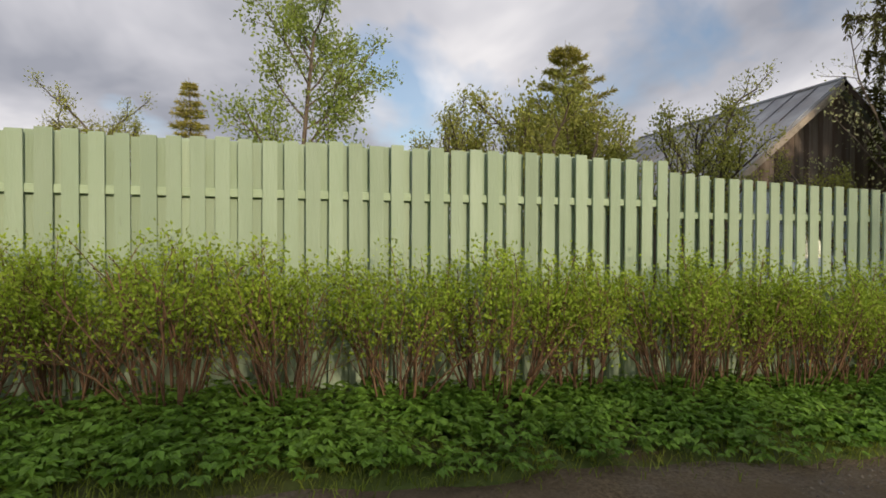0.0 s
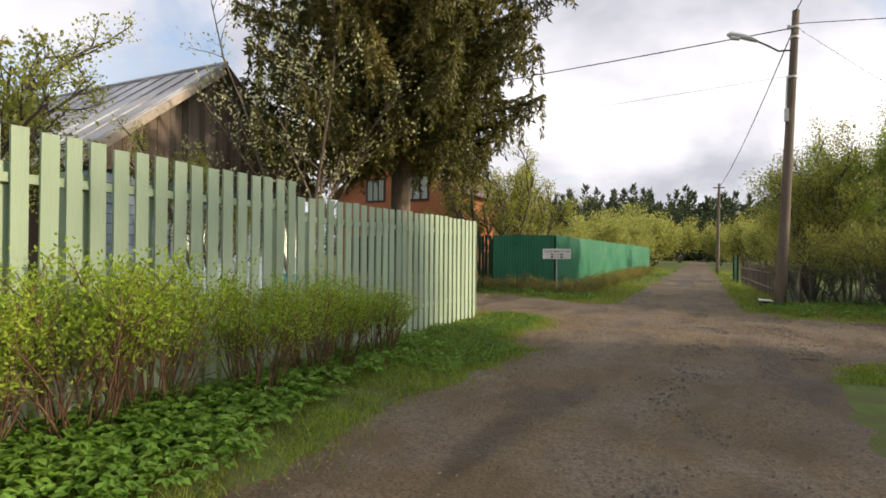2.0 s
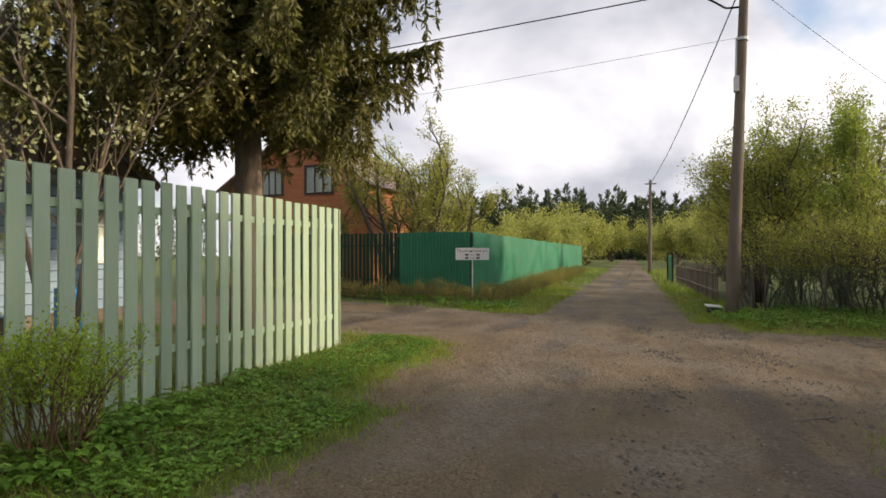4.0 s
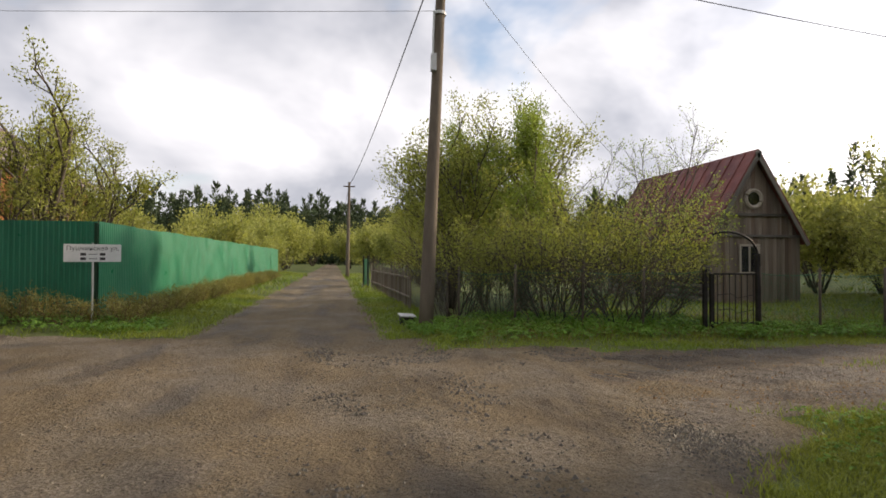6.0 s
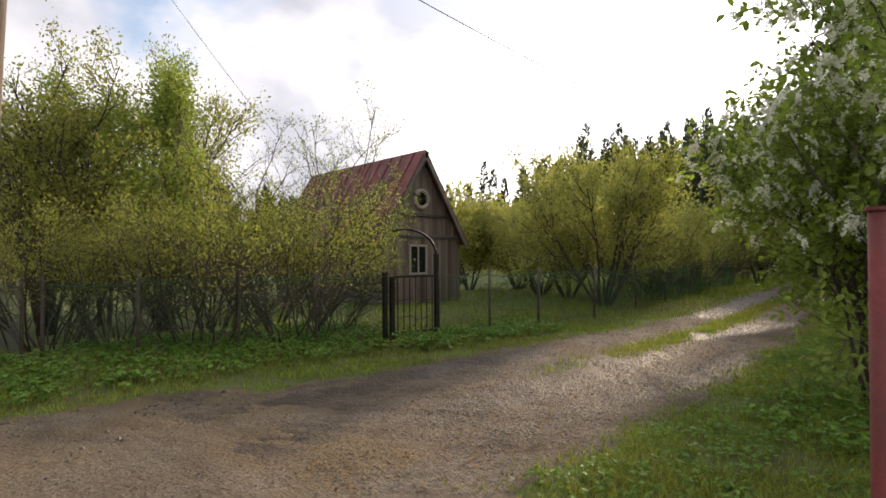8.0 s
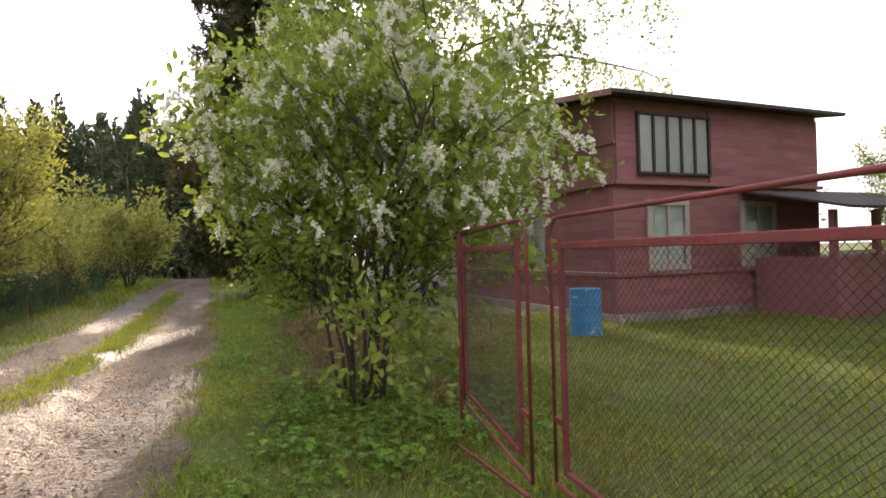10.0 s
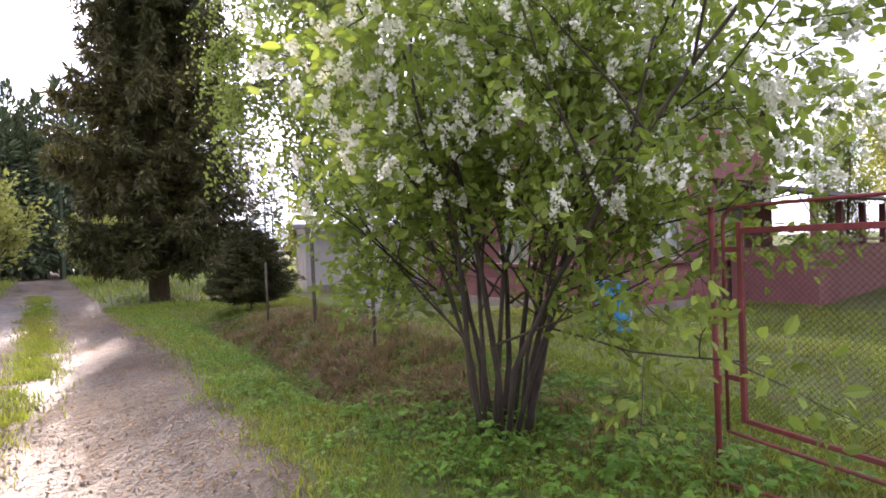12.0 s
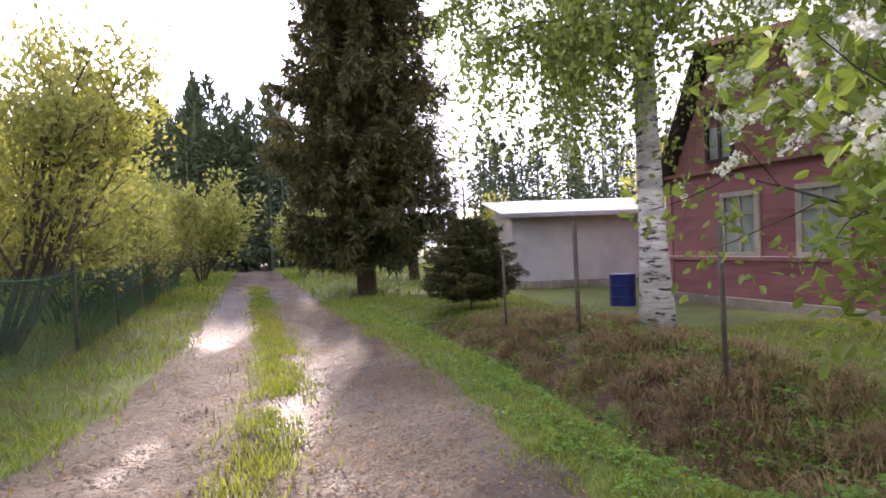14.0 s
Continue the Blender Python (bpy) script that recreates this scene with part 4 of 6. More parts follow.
def red_house():
    """Two-storey faded red house: local x runs along the wall that faces the track, y into the house."""
    L = 5.75
    h = thing("red_house", "two-storey faded red wooden house with mansard roof, peeling paint", "house", pose(8.75, -16.4, 0, 0, 0, 99))
    deep, mid = 5.2, 2.38
    part("foundation", Geo().box(-0.02, -0.06, -0.2, L + 0.02, deep, 0.16, 0.01), M_CONC, h)
    part("wall", Geo().box(0.03, 0.03, 0.16, L - 0.03, deep, mid), M_RED, h)
    z = 0.17
    while z < mid - 0.1:
        part("siding_board", Geo().box(0, 0.0, z, L, 0.028, z + 0.1315, 0.003), M_RED, h)
        part("siding_board", Geo().box(L - 0.028, 0.03, z, L, deep, z + 0.1315, 0.003), M_RED, h)
        z += 0.133
    for z, d, mt in ((0.80, 0.05, M_RED), (mid, 0.10, M_RED_UP)):
        part("ledge", Geo().box(-0.06, -d, z, L + 0.06, -0.002, z + 0.07, 0.008), mt, h)
        part("ledge", Geo().box(L + 0.002, -0.05, z, L + d, deep, z + 0.07, 0.008), mt, h)
        part("drip_strip", Geo().box(-0.05, -d - 0.004, z + 0.071, L + 0.05, -0.004, z + 0.078), M_WHITE if z < 1 else M_RED_UP, h)
    for x in (0.06, L - 0.06):
        part("corner_board", Geo().box(x - 0.07, -0.03, 0.17, x + 0.07, -0.001, mid - 0.01, 0.005), M_RED, h)
    top, left, inset = 3.88, 4.6, 1.25
    up = Geo()
    up.add([(0.1, 0.06, mid), (L - 0.03, 0.06, mid), (L - 0.03, 0.06, top), (inset, 0.06, left), (0.1, deep, mid), (L - 0.03, deep, mid), (L - 0.03, deep, top), (inset, deep, left)],
           [(0, 1, 2, 3), (5, 4, 7, 6), (1, 5, 6, 2), (3, 2, 6, 7)])
    part("upper_wall", up, M_RED_UP, h)
    n = int((L - 0.1) / 0.11)
    for i in range(n):
        xa, xb = 0.1 + i * 0.11, 0.1 + (i + 1) * 0.11 - 0.006
        zt = mid + 0.02 + (left - 0.03 - mid) * min(1, max(0, (xa - 0.1) / (inset - 0.1))) - max(0, (xa - inset) / (L - inset)) * (left - top)
        cut = 3.25 - 0.12 * (xa / L)
        if zt > cut:
            part("plank", Geo().box(xa, 0.03, mid + 0.08, xb, 0.055, cut - 0.02), M_RED_UP, h)
            part("plank", Geo().box(xa, 0.015, cut + 0.02, xb, 0.055, zt - 0.02), M_RED_UP, h)
        else:
            part("plank", Geo().box(xa, 0.03, mid + 0.08, xb, 0.055, max(mid + 0.1, zt)), M_RED_UP, h)
    part("batten", Geo().add([(0.7, -0.005, 3.20), (L, -0.005, 3.09), (L, -0.005, 3.14), (0.7, -0.005, 3.25), (0.7, 0.05, 3.20), (L, 0.05, 3.09), (L, 0.05, 3.14), (0.7, 0.05, 3.25)],
                             [(0, 1, 2, 3), (5, 4, 7, 6), (3, 2, 6, 7), (1, 0, 4, 5), (1, 5, 6, 2), (4, 0, 3, 7)]), M_RED_UP, h)
    z = mid + 0.09
    while z < top - 0.15 and z < 9:
        part("siding_board", Geo().box(L - 0.03, 0.07, z, L - 0.002, 0.5, z + 0.1315, 0.003), M_RED, h)
        part("siding_board", Geo().box(L - 0.03, 2.2, z, L - 0.002, deep, z + 0.1315, 0.003), M_RED, h)
        z += 0.133
    ang = math.atan2(left - mid, inset - 0.1)
    sl = math.hypot(left - mid, inset + 0.12)
    part("mansard_slope", Geo().box(-0.25, -0.28, 0, sl + 0.05, deep + 0.3, 0.05, 0.01), M_ROOF_DARK, h, m=Matrix.Translation((0.0, 0, mid)) @ Matrix.Rotation(-ang, 4, "Y"))
    rl = math.hypot(L - inset + 0.4, left - top)
    pitch = Matrix.Translation((inset, 0, left + 0.01)) @ Matrix.Rotation(math.atan2(left - top, L - inset), 4, "Y")
    part("roof", Geo().box(-0.3, -0.32, 0, rl, deep + 0.3, 0.07, 0.01), M_ROOF_DARK, h, m=pitch)
    part("fascia", Geo().box(-0.3, -0.36, -0.05, rl, -0.325, 0.06, 0.006), M_RED_UP, h, m=pitch)
    for x in (1.75, 3.2):
        window_unit(h, 0.62, 0.95, M_TRIM, pose(x, -0.002, 0.95), (0.5,), (0.7,), 0.09)
    window_unit(h, 0.5, 0.9, M_DARKFRAME, pose(1.35, 0.02, 2.62), (0.5,), (), 0.06)
    window_unit(h, 0.75, 1.05, M_TRIM, pose(L + 0.001, 1.15, 0.98, 0, 0, 90), (0.5,), (), 0.10)
    window_unit(h, 0.75, 1.05, M_TRIM, pose(L + 0.001, 3.4, 0.98, 0, 0, 90), (0.5,), (), 0.10)
    window_unit(h, 1.6, 1.0, M_DARKFRAME, pose(L - 0.002, 1.35, 2.62, 0, 0, 90), (0.2, 0.4, 0.6, 0.8), (), 0.05)
    # low glazed porch at the far end of the garden side
    p0, p1 = 3.2, 6.6
    part("porch_wall", Geo().box(L + 0.1, p0, -0.1, L + 1.6, p1, 1.05, 0.01), M_RED, h)
    for k in range(4):
        y = p0 + (p1 - p0) * k / 3
        part("porch_post", Geo().box(L + 1.5, y - 0.05, 1.051, L + 1.6, y + 0.05, 1.85, 0.006), M_RED, h)
    part("porch_roof", Geo().box(-0.1, p0 - 0.3, 0, 2.1, p1 + 0.4, 0.05, 0.01), M_ROOF_DARK, h, m=Matrix.Translation((L, 0, 2.3)) @ Matrix.Rotation(radians(13), 4, "Y"))
    part("porch_sash", Geo().box(L + 1.53, p0 + 0.06, 1.1, L + 1.56, p1 - 0.06, 1.16, 0.004), M_TRIM, h)


red_house()


def grey_barn():
    """Low rendered outbuilding with a sheet roof."""
    h = thing("outbuilding", "low grey rendered outbuilding with a pale sheet roof", "outbuilding", pose(10.7, -20.6, 0, 0, 0, -8))
    part("wall", Geo().box(-7.5, -4.0, -0.2, 0, 0, 2.0, 0.01), M_GREYWALL, h)
    for x in (-7.4, -3.8, -0.1):
        part("pilaster", Geo().box(x - 0.08, 0.0, -0.1, x + 0.08, 0.04, 1.98, 0.006), M_GREYWALL, h)
    part("plinth", Geo().box(-7.5, 0.001, -0.2, 0, 0.06, 0.2, 0.01), M_CONC, h)
    r = part("roof", Geo().box(-7.8, 0, 0, 0.35, 4.6, 0.05, 0.008), M_ROOF_GREY, h, m=Matrix.Translation((0, 0.35, 1.98)) @ Matrix.Rotation(radians(172), 4, "X") @ Matrix.Translation((0, 0, -0.05)))
    part("fascia", Geo().box(-7.8, 0.36, 1.90, 0.35, 0.40, 2.0, 0.006), M_ROOF_GREY, h)
    g = Geo()
    g.add([(0.02, 0, 2.0), (0.02, -4.0, 2.0), (0.02, -4.0, 2.55), (0.0, 0, 2.0), (0.0, -4, 2.0), (0.0, -4, 2.55)], [(0, 1, 2), (5, 4, 3)])
    part("gable", g, M_GREYWALL, h)


grey_barn()


# ---- green fence, dark pickets and hedge on the far corner ----
def sheet_panel(w, h, material):
    """Profiled steel sheet, ribs upright."""
    xs, ys, x = [], [], 0.0
    prof = ((0.0, 0.0), (0.035, 0.0), (0.05, 0.012), (0.085, 0.012), (0.10, 0.0))
    while x < w - 0.001:
        for a, b in prof[:4]:
            if x + a <= w:
                xs.append(x + a)
                ys.append(b)
        x += 0.1
    xs.append(w)
    ys.append(0)
    n = len(xs)
    v = [(xs[i], -ys[i], 0) for i in range(n)] + [(xs[i], -ys[i], h) for i in range(n)]
    q = [(i, i + 1, n + i + 1, n + i) for i in range(n - 1)]
    return Geo().add(v, q).mesh("sheet", material)


def far_corner():
    f = thing("sheet_fence", "emerald green profiled steel sheet fence along the road", "fence", pose(21.65, 5.2, 0.25, 0, 0, 0.6), "green steel fence")
    sh = sheet_panel(2.0, 1.83, M_GREEN)
    for i in range(16):
        part("sheet", sh, None, f, m=pose(i * 2.0, 0, -0.02 * (i % 2)))
        part("post", Geo().box(i * 2.0 - 0.03, 0.02, -0.3, i * 2.0 + 0.03, 0.08, 1.8, 0.005), M_GREEN_DARK, f)
    f2 = thing("sheet_fence", "dark green profiled steel sheet fence at the corner, in shade", "fence", pose(21.64, 7.52, 0.25, 0, 0, -90), "green steel fence")
    sh2 = sheet_panel(2.3, 1.83, M_GREEN)
    part("sheet", sh2, None, f2)
    for x in (0.03, 2.27):
        part("post", Geo().box(x - 0.03, 0.02, -0.3, x + 0.03, 0.08, 1.8, 0.005), M_GREEN_DARK, f2)
    p = thing("picket_fence", "dark green upright picket fence with gaps", "fence", pose(21.64, 7.55, 0.2))
    pk = Geo().box(-0.012, -0.05, 0, 0.012, 0.05, 1.88, 0.004).mesh("picket", M_GREEN_DARK)
    for i in range(46):
        part("picket", pk, None, p, m=pose(0, 0.08 + i * 0.135, 0.02 * math.sin(i * 2.1), 0.4 * math.sin(i * 5.0), 0, 0))
    for z in (0.45, 1.5):
        part("rail", Geo().box(0.014, 0, z - 0.03, 0.05, 6.3, z + 0.03, 0.004), M_GREEN_DARK, p)
    for y in (0.02, 2.1, 4.2, 6.28):
        part("post", Geo().box(0.052, y - 0.03, -0.2, 0.11, y + 0.03, 1.75, 0.005), M_GREEN_DARK, p)
    s = thing("street_sign", "white street name plate on a thin post before the green fence", "street sign", pose(20.85, 4.98, 0.1, 0, 0, -66))
    part("post", Geo().tube([(0, 0.012, -0.1), (0, 0.012, 1.52)], 0.018, 8), M_LIGHTGREY, s)
    pl = part("plate", Geo().box(-0.46, -0.012, 1.17, 0.46, -0.006, 1.50, 0.002), M_SIGN, s)
    cu = bpy.data.curves.new("lettering", "FONT")
    cu.body, cu.size, cu.align_x, cu.extrude = "Пушкинская ул.", 0.11, "CENTER", 0.001
    txt = new("lettering_outline", cu)
    bpy.context.view_layer.update()
    me = bpy.data.meshes.new_from_object(txt.evaluated_get(bpy.context.evaluated_depsgraph_get()))
    bpy.data.objects.remove(txt)
    me.materials.clear()
    me.materials.append(M_INK)
    part("lettering", me, None, pl, "black street name lettering", m=pose(0, -0.0135, 1.385, 90, 0, 0))
    for z in (1.30, 1.215):
        for a, b in ((-0.20, -0.11), (-0.07, 0.07), (0.11, 0.20)):
            hh = 0.05 if abs(a) > 0.08 and abs(b) > 0.08 else 0.012
            part("number_bar", Geo().box(a, -0.0145, z - hh / 2 + 0.012, b, -0.0125, z + hh / 2 + 0.012), M_INK, pl)


far_corner()


# ---- poles and wires ----
def sag(a, b, drop, n=24):
    t = np.linspace(0, 1, n)[:, None]
    p = np.array(a) * (1 - t) + np.array(b) * t
    p[:, 2] -= (4 * drop * t * (1 - t))[:, 0]
    return p


def utility_pole(x, y, top, tall, label, lamp_too):
    p = thing("utility_pole", label, "utility pole", pose(x, y, 0.0), "utility poles")
    dx, dy = top
    z = np.linspace(-0.3, tall, 8)
    k = z / tall
    part("shaft", Geo().tube(np.stack([dx * k, dy * k, z], 1), np.linspace(0.145, 0.085, 8), 14), M_POLE, p, smooth=True)
    if not lamp_too:
        part("cross_arm", Geo().box(-0.05 + dx, -0.4 + dy, tall - 0.35, 0.05 + dx, 0.4 + dy, tall - 0.27, 0.006), M_OLDWOOD, p)
        return p

    def on(zz):
        return np.array([dx * zz / tall, dy * zz / tall, zz])

    for zz in (tall - 0.45, tall - 0.72, tall - 1.78):
        part("band", Geo().tube([on(zz - 0.03), on(zz + 0.03)], 0.105 + 0.01 * (tall - zz), 14), M_LIGHTGREY, p, "pale steel strap")
    a = on(tall - 1.05)
    arm = part("lamp_arm", Geo().tube([a, a + (0, 0.35, 0.02), a + (-0.05, 0.62, 0.2), a + (-0.1, 0.85, 0.33)], 0.024, 8), M_BLACK, p, smooth=True)
    b = a + (-0.1, 0.85, 0.33)
    hd = part("lamp_head", Geo().tube([b, b + (-0.02, 0.18, 0.10), b + (-0.04, 0.42, 0.2), b + (-0.06, 0.66, 0.27), b + (-0.07, 0.74, 0.27)], [0.035, 0.07, 0.075, 0.085, 0.03], 10), M_LIGHTGREY, p, "pale grey street lamp head", smooth=True)
    part("diffuser", Geo().tube([b + (-0.045, 0.42, 0.135), b + (-0.06, 0.66, 0.19)], [0.06, 0.065], 10), M_WHITE, hd)
    for k in range(3):
        c = on(tall - 0.5) + np.array([-0.05 + 0.05 * k, 0.14, 0.02 * k])
        part("insulator", Geo().tube([c, c + (0, 0.0, 0.05), c + (0, 0, 0.07), c + (0, 0, 0.11)], [0.02, 0.04, 0.025, 0.035], 8), M_LIGHTGREY, p, "porcelain insulator")
    c = on(tall - 2.75)
    part("junction_box", Geo().box(c[0] - 0.17, c[1] + 0.05, c[2] - 0.22, c[0] - 0.05, c[1] + 0.15, c[2] + 0.12, 0.01), M_LIGHTGREY, p, "grey junction box")
    part("conduit", Geo().tube([c + (-0.1, 0.11, 0.1), c + (-0.09, 0.1, 0.6), c + (-0.03, 0.08, 1.0)], 0.02, 6), M_LIGHTGREY, p)
    return p


utility_pole(19.98, -1.22, (0.22, -0.36), 7.95, "weathered leaning pole with a street lamp and peeling paint", True)
utility_pole(50.0, 0.28, (0.1, -0.1), 6.9, "slim wooden utility pole far along the road", False)
for a, b, d, mt, r in (((20.2, -1.5, 7.5), (20.9, 44, 7.4), 0.5, M_WIRE, 0.016), ((20.1, -1.4, 6.2), (26.5, 44, 6.6), 0.35, M_WIRE_GREY, 0.005),
                       ((20.2, -1.62, 7.6), (24.9, -48, 8.5), 1.05, M_WIRE, 0.011), ((20.2, -1.6, 7.5), (28.0, -10.6, 3.75), 0.3, M_WIRE, 0.0055),
                       ((20.15, -1.52, 7.45), (50.1, 0.2, 6.6), 0.4, M_WIRE, 0.016), ((20.2, -1.55, 7.9), (-14, -4.0, 9.0), 0.6, M_WIRE, 0.014), ((50.1, 0.2, 6.6), (95, 1.6, 6.6), 0.5, M_WIRE, 0.016)):
    solid("overhead_wire", Geo().tube(sag(a, b, d), r, 5), mt, "thin overhead wire strung from the lamp pole", "wire", "overhead wires", smooth=True)

bx = thing("cover_box", "low dark box with a white lid beside the pole", "box", pose(20.95, -0.95, float(height(20.95, -0.95))))
part("body", Geo().box(-0.17, -0.14, -0.05, 0.17, 0.14, 0.17, 0.015), M_BLACK, bx)
part("lid", Geo().box(-0.2, -0.17, 0.171, 0.2, 0.17, 0.2, 0.01), M_LIGHTGREY, bx, m=pose(0, 0, 0, 4, -3, 5))


# ---- netting fence and garden wicket ----
def netting(w, h, cell, r):
    """Chain-link: two sets of slanting wires, each of two crossed strips."""
    g = Geo()
    n = int((w + h) / cell)
    vs, qs = [], []
    for s in (0, 1):
        for i in range(n):
            a = i * cell - h
            x0, z0, x1, z1 = a, 0.0, a + h, h
            if x0 < 0:
                z0, x0 = -x0, 0.0
            if x1 > w:
                z1, x1 = h - (x1 - w), w
            if x1 <= x0:
                continue
            if s:
                z0, z1 = h - z0, h - z1
            k = len(vs)
            d = r * 0.7
            y = 0.002 * (1 - 2 * s)
            sg = 1 if not s else -1
            vs += [(x0 - d, y, z0 + d * sg), (x0 + d, y, z0 - d * sg), (x1 + d, y, z1 - d * sg), (x1 - d, y, z1 + d * sg)]
            qs.append((k, k + 1, k + 2, k + 3))
            vs += [(x0, y - r, z0), (x0, y + r, z0), (x1, y + r, z1), (x1, y - r, z1)]
            qs.append((k + 4, k + 5, k + 6, k + 7))
    return g.add(vs, qs)


def net_fence(points, label, material, post_h=1.15, net_h=1.0, cell=0.09):
    f = thing("net_fence", label, "fence", pose(points[0][0], points[0][1], 0), "net fences")
    o = np.array(points[0])
    rng = random.Random(7)
    for k, (a, b) in enumerate(zip(points[:-1], points[1:])):
        a, b = np.array(a) - o, np.array(b) - o
        w = float(np.hypot(*(b - a)))
        ang = math.degrees(math.atan2(b[1] - a[1], b[0] - a[0]))
        za = float(height(*(a + o)))
        part("net", netting(w, net_h, cell, 0.0022), material, f, m=pose(a[0], a[1], za + 0.02, rng.uniform(-2, 2), 0, ang))
        part("post", Geo().tube([(a[0], a[1], za - 0.3), (a[0] + rng.uniform(-0.03, 0.03), a[1] + rng.uniform(-0.03, 0.03), za + post_h)], 0.024, 7), M_TWIG_DARK, f, smooth=True)
        part("top_wire", Geo().tube(sag((a[0], a[1], za + net_h + 0.03), (b[0], b[1], za + net_h + 0.03), 0.05, 8), 0.006, 4), M_NET_GREEN, f)
    return f


net_fence([(20.4, -1.95), (19.7, -2.9), (19.1, -4.0), (18.75, -5.0), (18.47, -5.95)], "sagging green netting fence overgrown by shrubs", M_NET_GREEN)
net_fence([(18.4, -7.1), (18.35, -8.3), (18.27, -9.6), (18.3, -11.6), (18.5, -13.8), (18.9, -16.2), (19.4, -18.8), (20.0, -22), (20.6, -26)], "sagging green netting fence on thin posts along the track", M_NET_GREEN, cell=0.06)
net_fence([(20.6, -1.75), (23.2, -1.6), (26.0, -1.45), (29.0, -1.3), (32, -1.1)], "grey wire netting fence on thin posts", M_NET_GREY)
slats = thing("lath_fence", "uneven old wooden lath fence beside the road", "fence", pose(24.0, -1.4, 0.05, 0, 0, 3), "")
for i in range(60):
    part("lath", Geo().box(i * 0.19, 0, -0.05, i * 0.19 + 0.05, 0.02, 1.0 + 0.14 * math.sin(i * 2.7), 0.004), M_OLDWOOD, slats, m=pose(0, 0, 0, 0, 1.5 * math.sin(i * 1.9), 0))
for z in (0.3, 0.8):
    part("rail", Geo().box(0, 0.022, z - 0.025, 11.5, 0.05, z + 0.025, 0.004), M_OLDWOOD, slats)
tq = thing("sheet_gate", "small turquoise sheet gate far along the road", "gate", pose(36.0, -0.75, 0.0, 0, 0, 3))
part("leaf", Geo().box(0, 0, 0.05, 2.6, 0.03, 1.35, 0.01), M_GREEN, tq)
for x in (0.0, 2.6):
    part("post", Geo().tube([(x, 0.06, -0.1), (x, 0.06, 1.5)], 0.04, 8), M_BLACK, tq)


def wicket():
    g = thing("wicket_gate", "black iron wicket gate with an arched top", "garden gate", pose(18.45, -6.04, 0.1, 0, 0, -93))
    for x, hh in ((0.0, 1.08), (0.13, 1.0), (1.02, 1.36)):
        part("post", Geo().box(x - 0.032, -0.032, -0.3, x + 0.032, 0.032, hh, 0.005), M_BLACK, g)
    lf = part("leaf", Geo().box(0.17, -0.012, 0.98, 0.98, 0.012, 1.01, 0.003), M_BLACK, g)
    part("bottom_rail", Geo().box(0.17, -0.012, 0.10, 0.98, 0.012, 0.13, 0.003), M_BLACK, lf)
    for i in range(7):
        x = 0.24 + i * 0.115
        part("bar", Geo().tube([(x, 0, 0.05 + 0.05 * (i % 2)), (x, 0, 0.98)], 0.009, 6), M_BLACK, lf)
    for z in (0.35, 0.62):
        part("cross_bar", Geo().tube([(0.24, 0, z), (0.50, 0, z + 0.02), (0.62, 0, z - 0.06), (0.93, 0, z)], 0.006, 5), M_BLACK, lf)
    a = np.linspace(0, math.pi / 2 * 1.35, 14)
    part("arch", Geo().tube(np.stack([0.42 + 0.6 * np.cos(a), 0 * a, 1.33 + 0.42 * np.sin(a)], 1), 0.021, 6), M_BLACK, g, smooth=True)


wicket()


# ---- red pipe gate at the garden ----
def gate_leaf(g, y0, y1, x0, x1):
    """One leaf in a pipe frame with a netting panel hung inside; runs from y0 to y1."""
    n = 8
    zt, zb, rr = 1.44, 0.26, 0.09
    d = np.array([x1 - x0, y1 - y0])
    w = float(np.hypot(*d))
    ang = math.degrees(math.atan2(d[1], d[0]))
    pts = [(0, 0, zb), (0, 0, zt - rr)]
    a = np.linspace(0, math.pi / 2, n)
    pts += [(rr - rr * math.cos(t), 0, zt - rr + rr * math.sin(t)) for t in a[1:]]
    pts += [(w - rr + rr * math.sin(t), 0, zt - rr + rr * math.cos(t)) for t in a[:-1]]
    pts += [(w, 0, zt - rr), (w, 0, zb)]
    lf = part("leaf", Geo().tube(pts, 0.009, 8), M_GATE, g, "red oxide pipe gate leaf", smooth=True, m=pose(x0, y0, 0, 0, 0, ang))
    part("bottom_bar", Geo().tube([(0, 0, zb), (w, 0, zb)], 0.010, 8), M_GATE, lf)
    i0, i1, it, ib = 0.14, w - 0.10, 1.33, 0.33
    r = Geo()
    r.box(i0 - 0.013, -0.010, ib, i0 + 0.013, 0.010, it + 0.03, 0.003)
    r.box(i1 - 0.013, -0.010, ib, i1 + 0.013, 0.010, it + 0.03, 0.003)
    r.box(i0 + 0.017, -0.011, it - 0.03, i1 - 0.017, 0.011, it, 0.003)
    r.box(i0 + 0.017, -0.011, ib, i1 - 0.017, 0.011, ib + 0.025, 0.003)
    part("inner_frame", r, M_GATE, lf)
    for z in (0.55, 1.22):
        part("bracket", Geo().box(0.012, -0.008, z - 0.014, i0 - 0.017, 0.008, z + 0.014, 0.002), M_GATE, lf)
        part("bracket", Geo().box(i1 + 0.017, -0.008, z - 0.014, w - 0.012, 0.008, z + 0.014, 0.002), M_GATE, lf)
    part("net", netting(i1 - i0, it - ib - 0.03, 0.03, 0.001), M_NET, lf, m=Matrix.Translation((i0, 0, ib + 0.02)))
    return lf


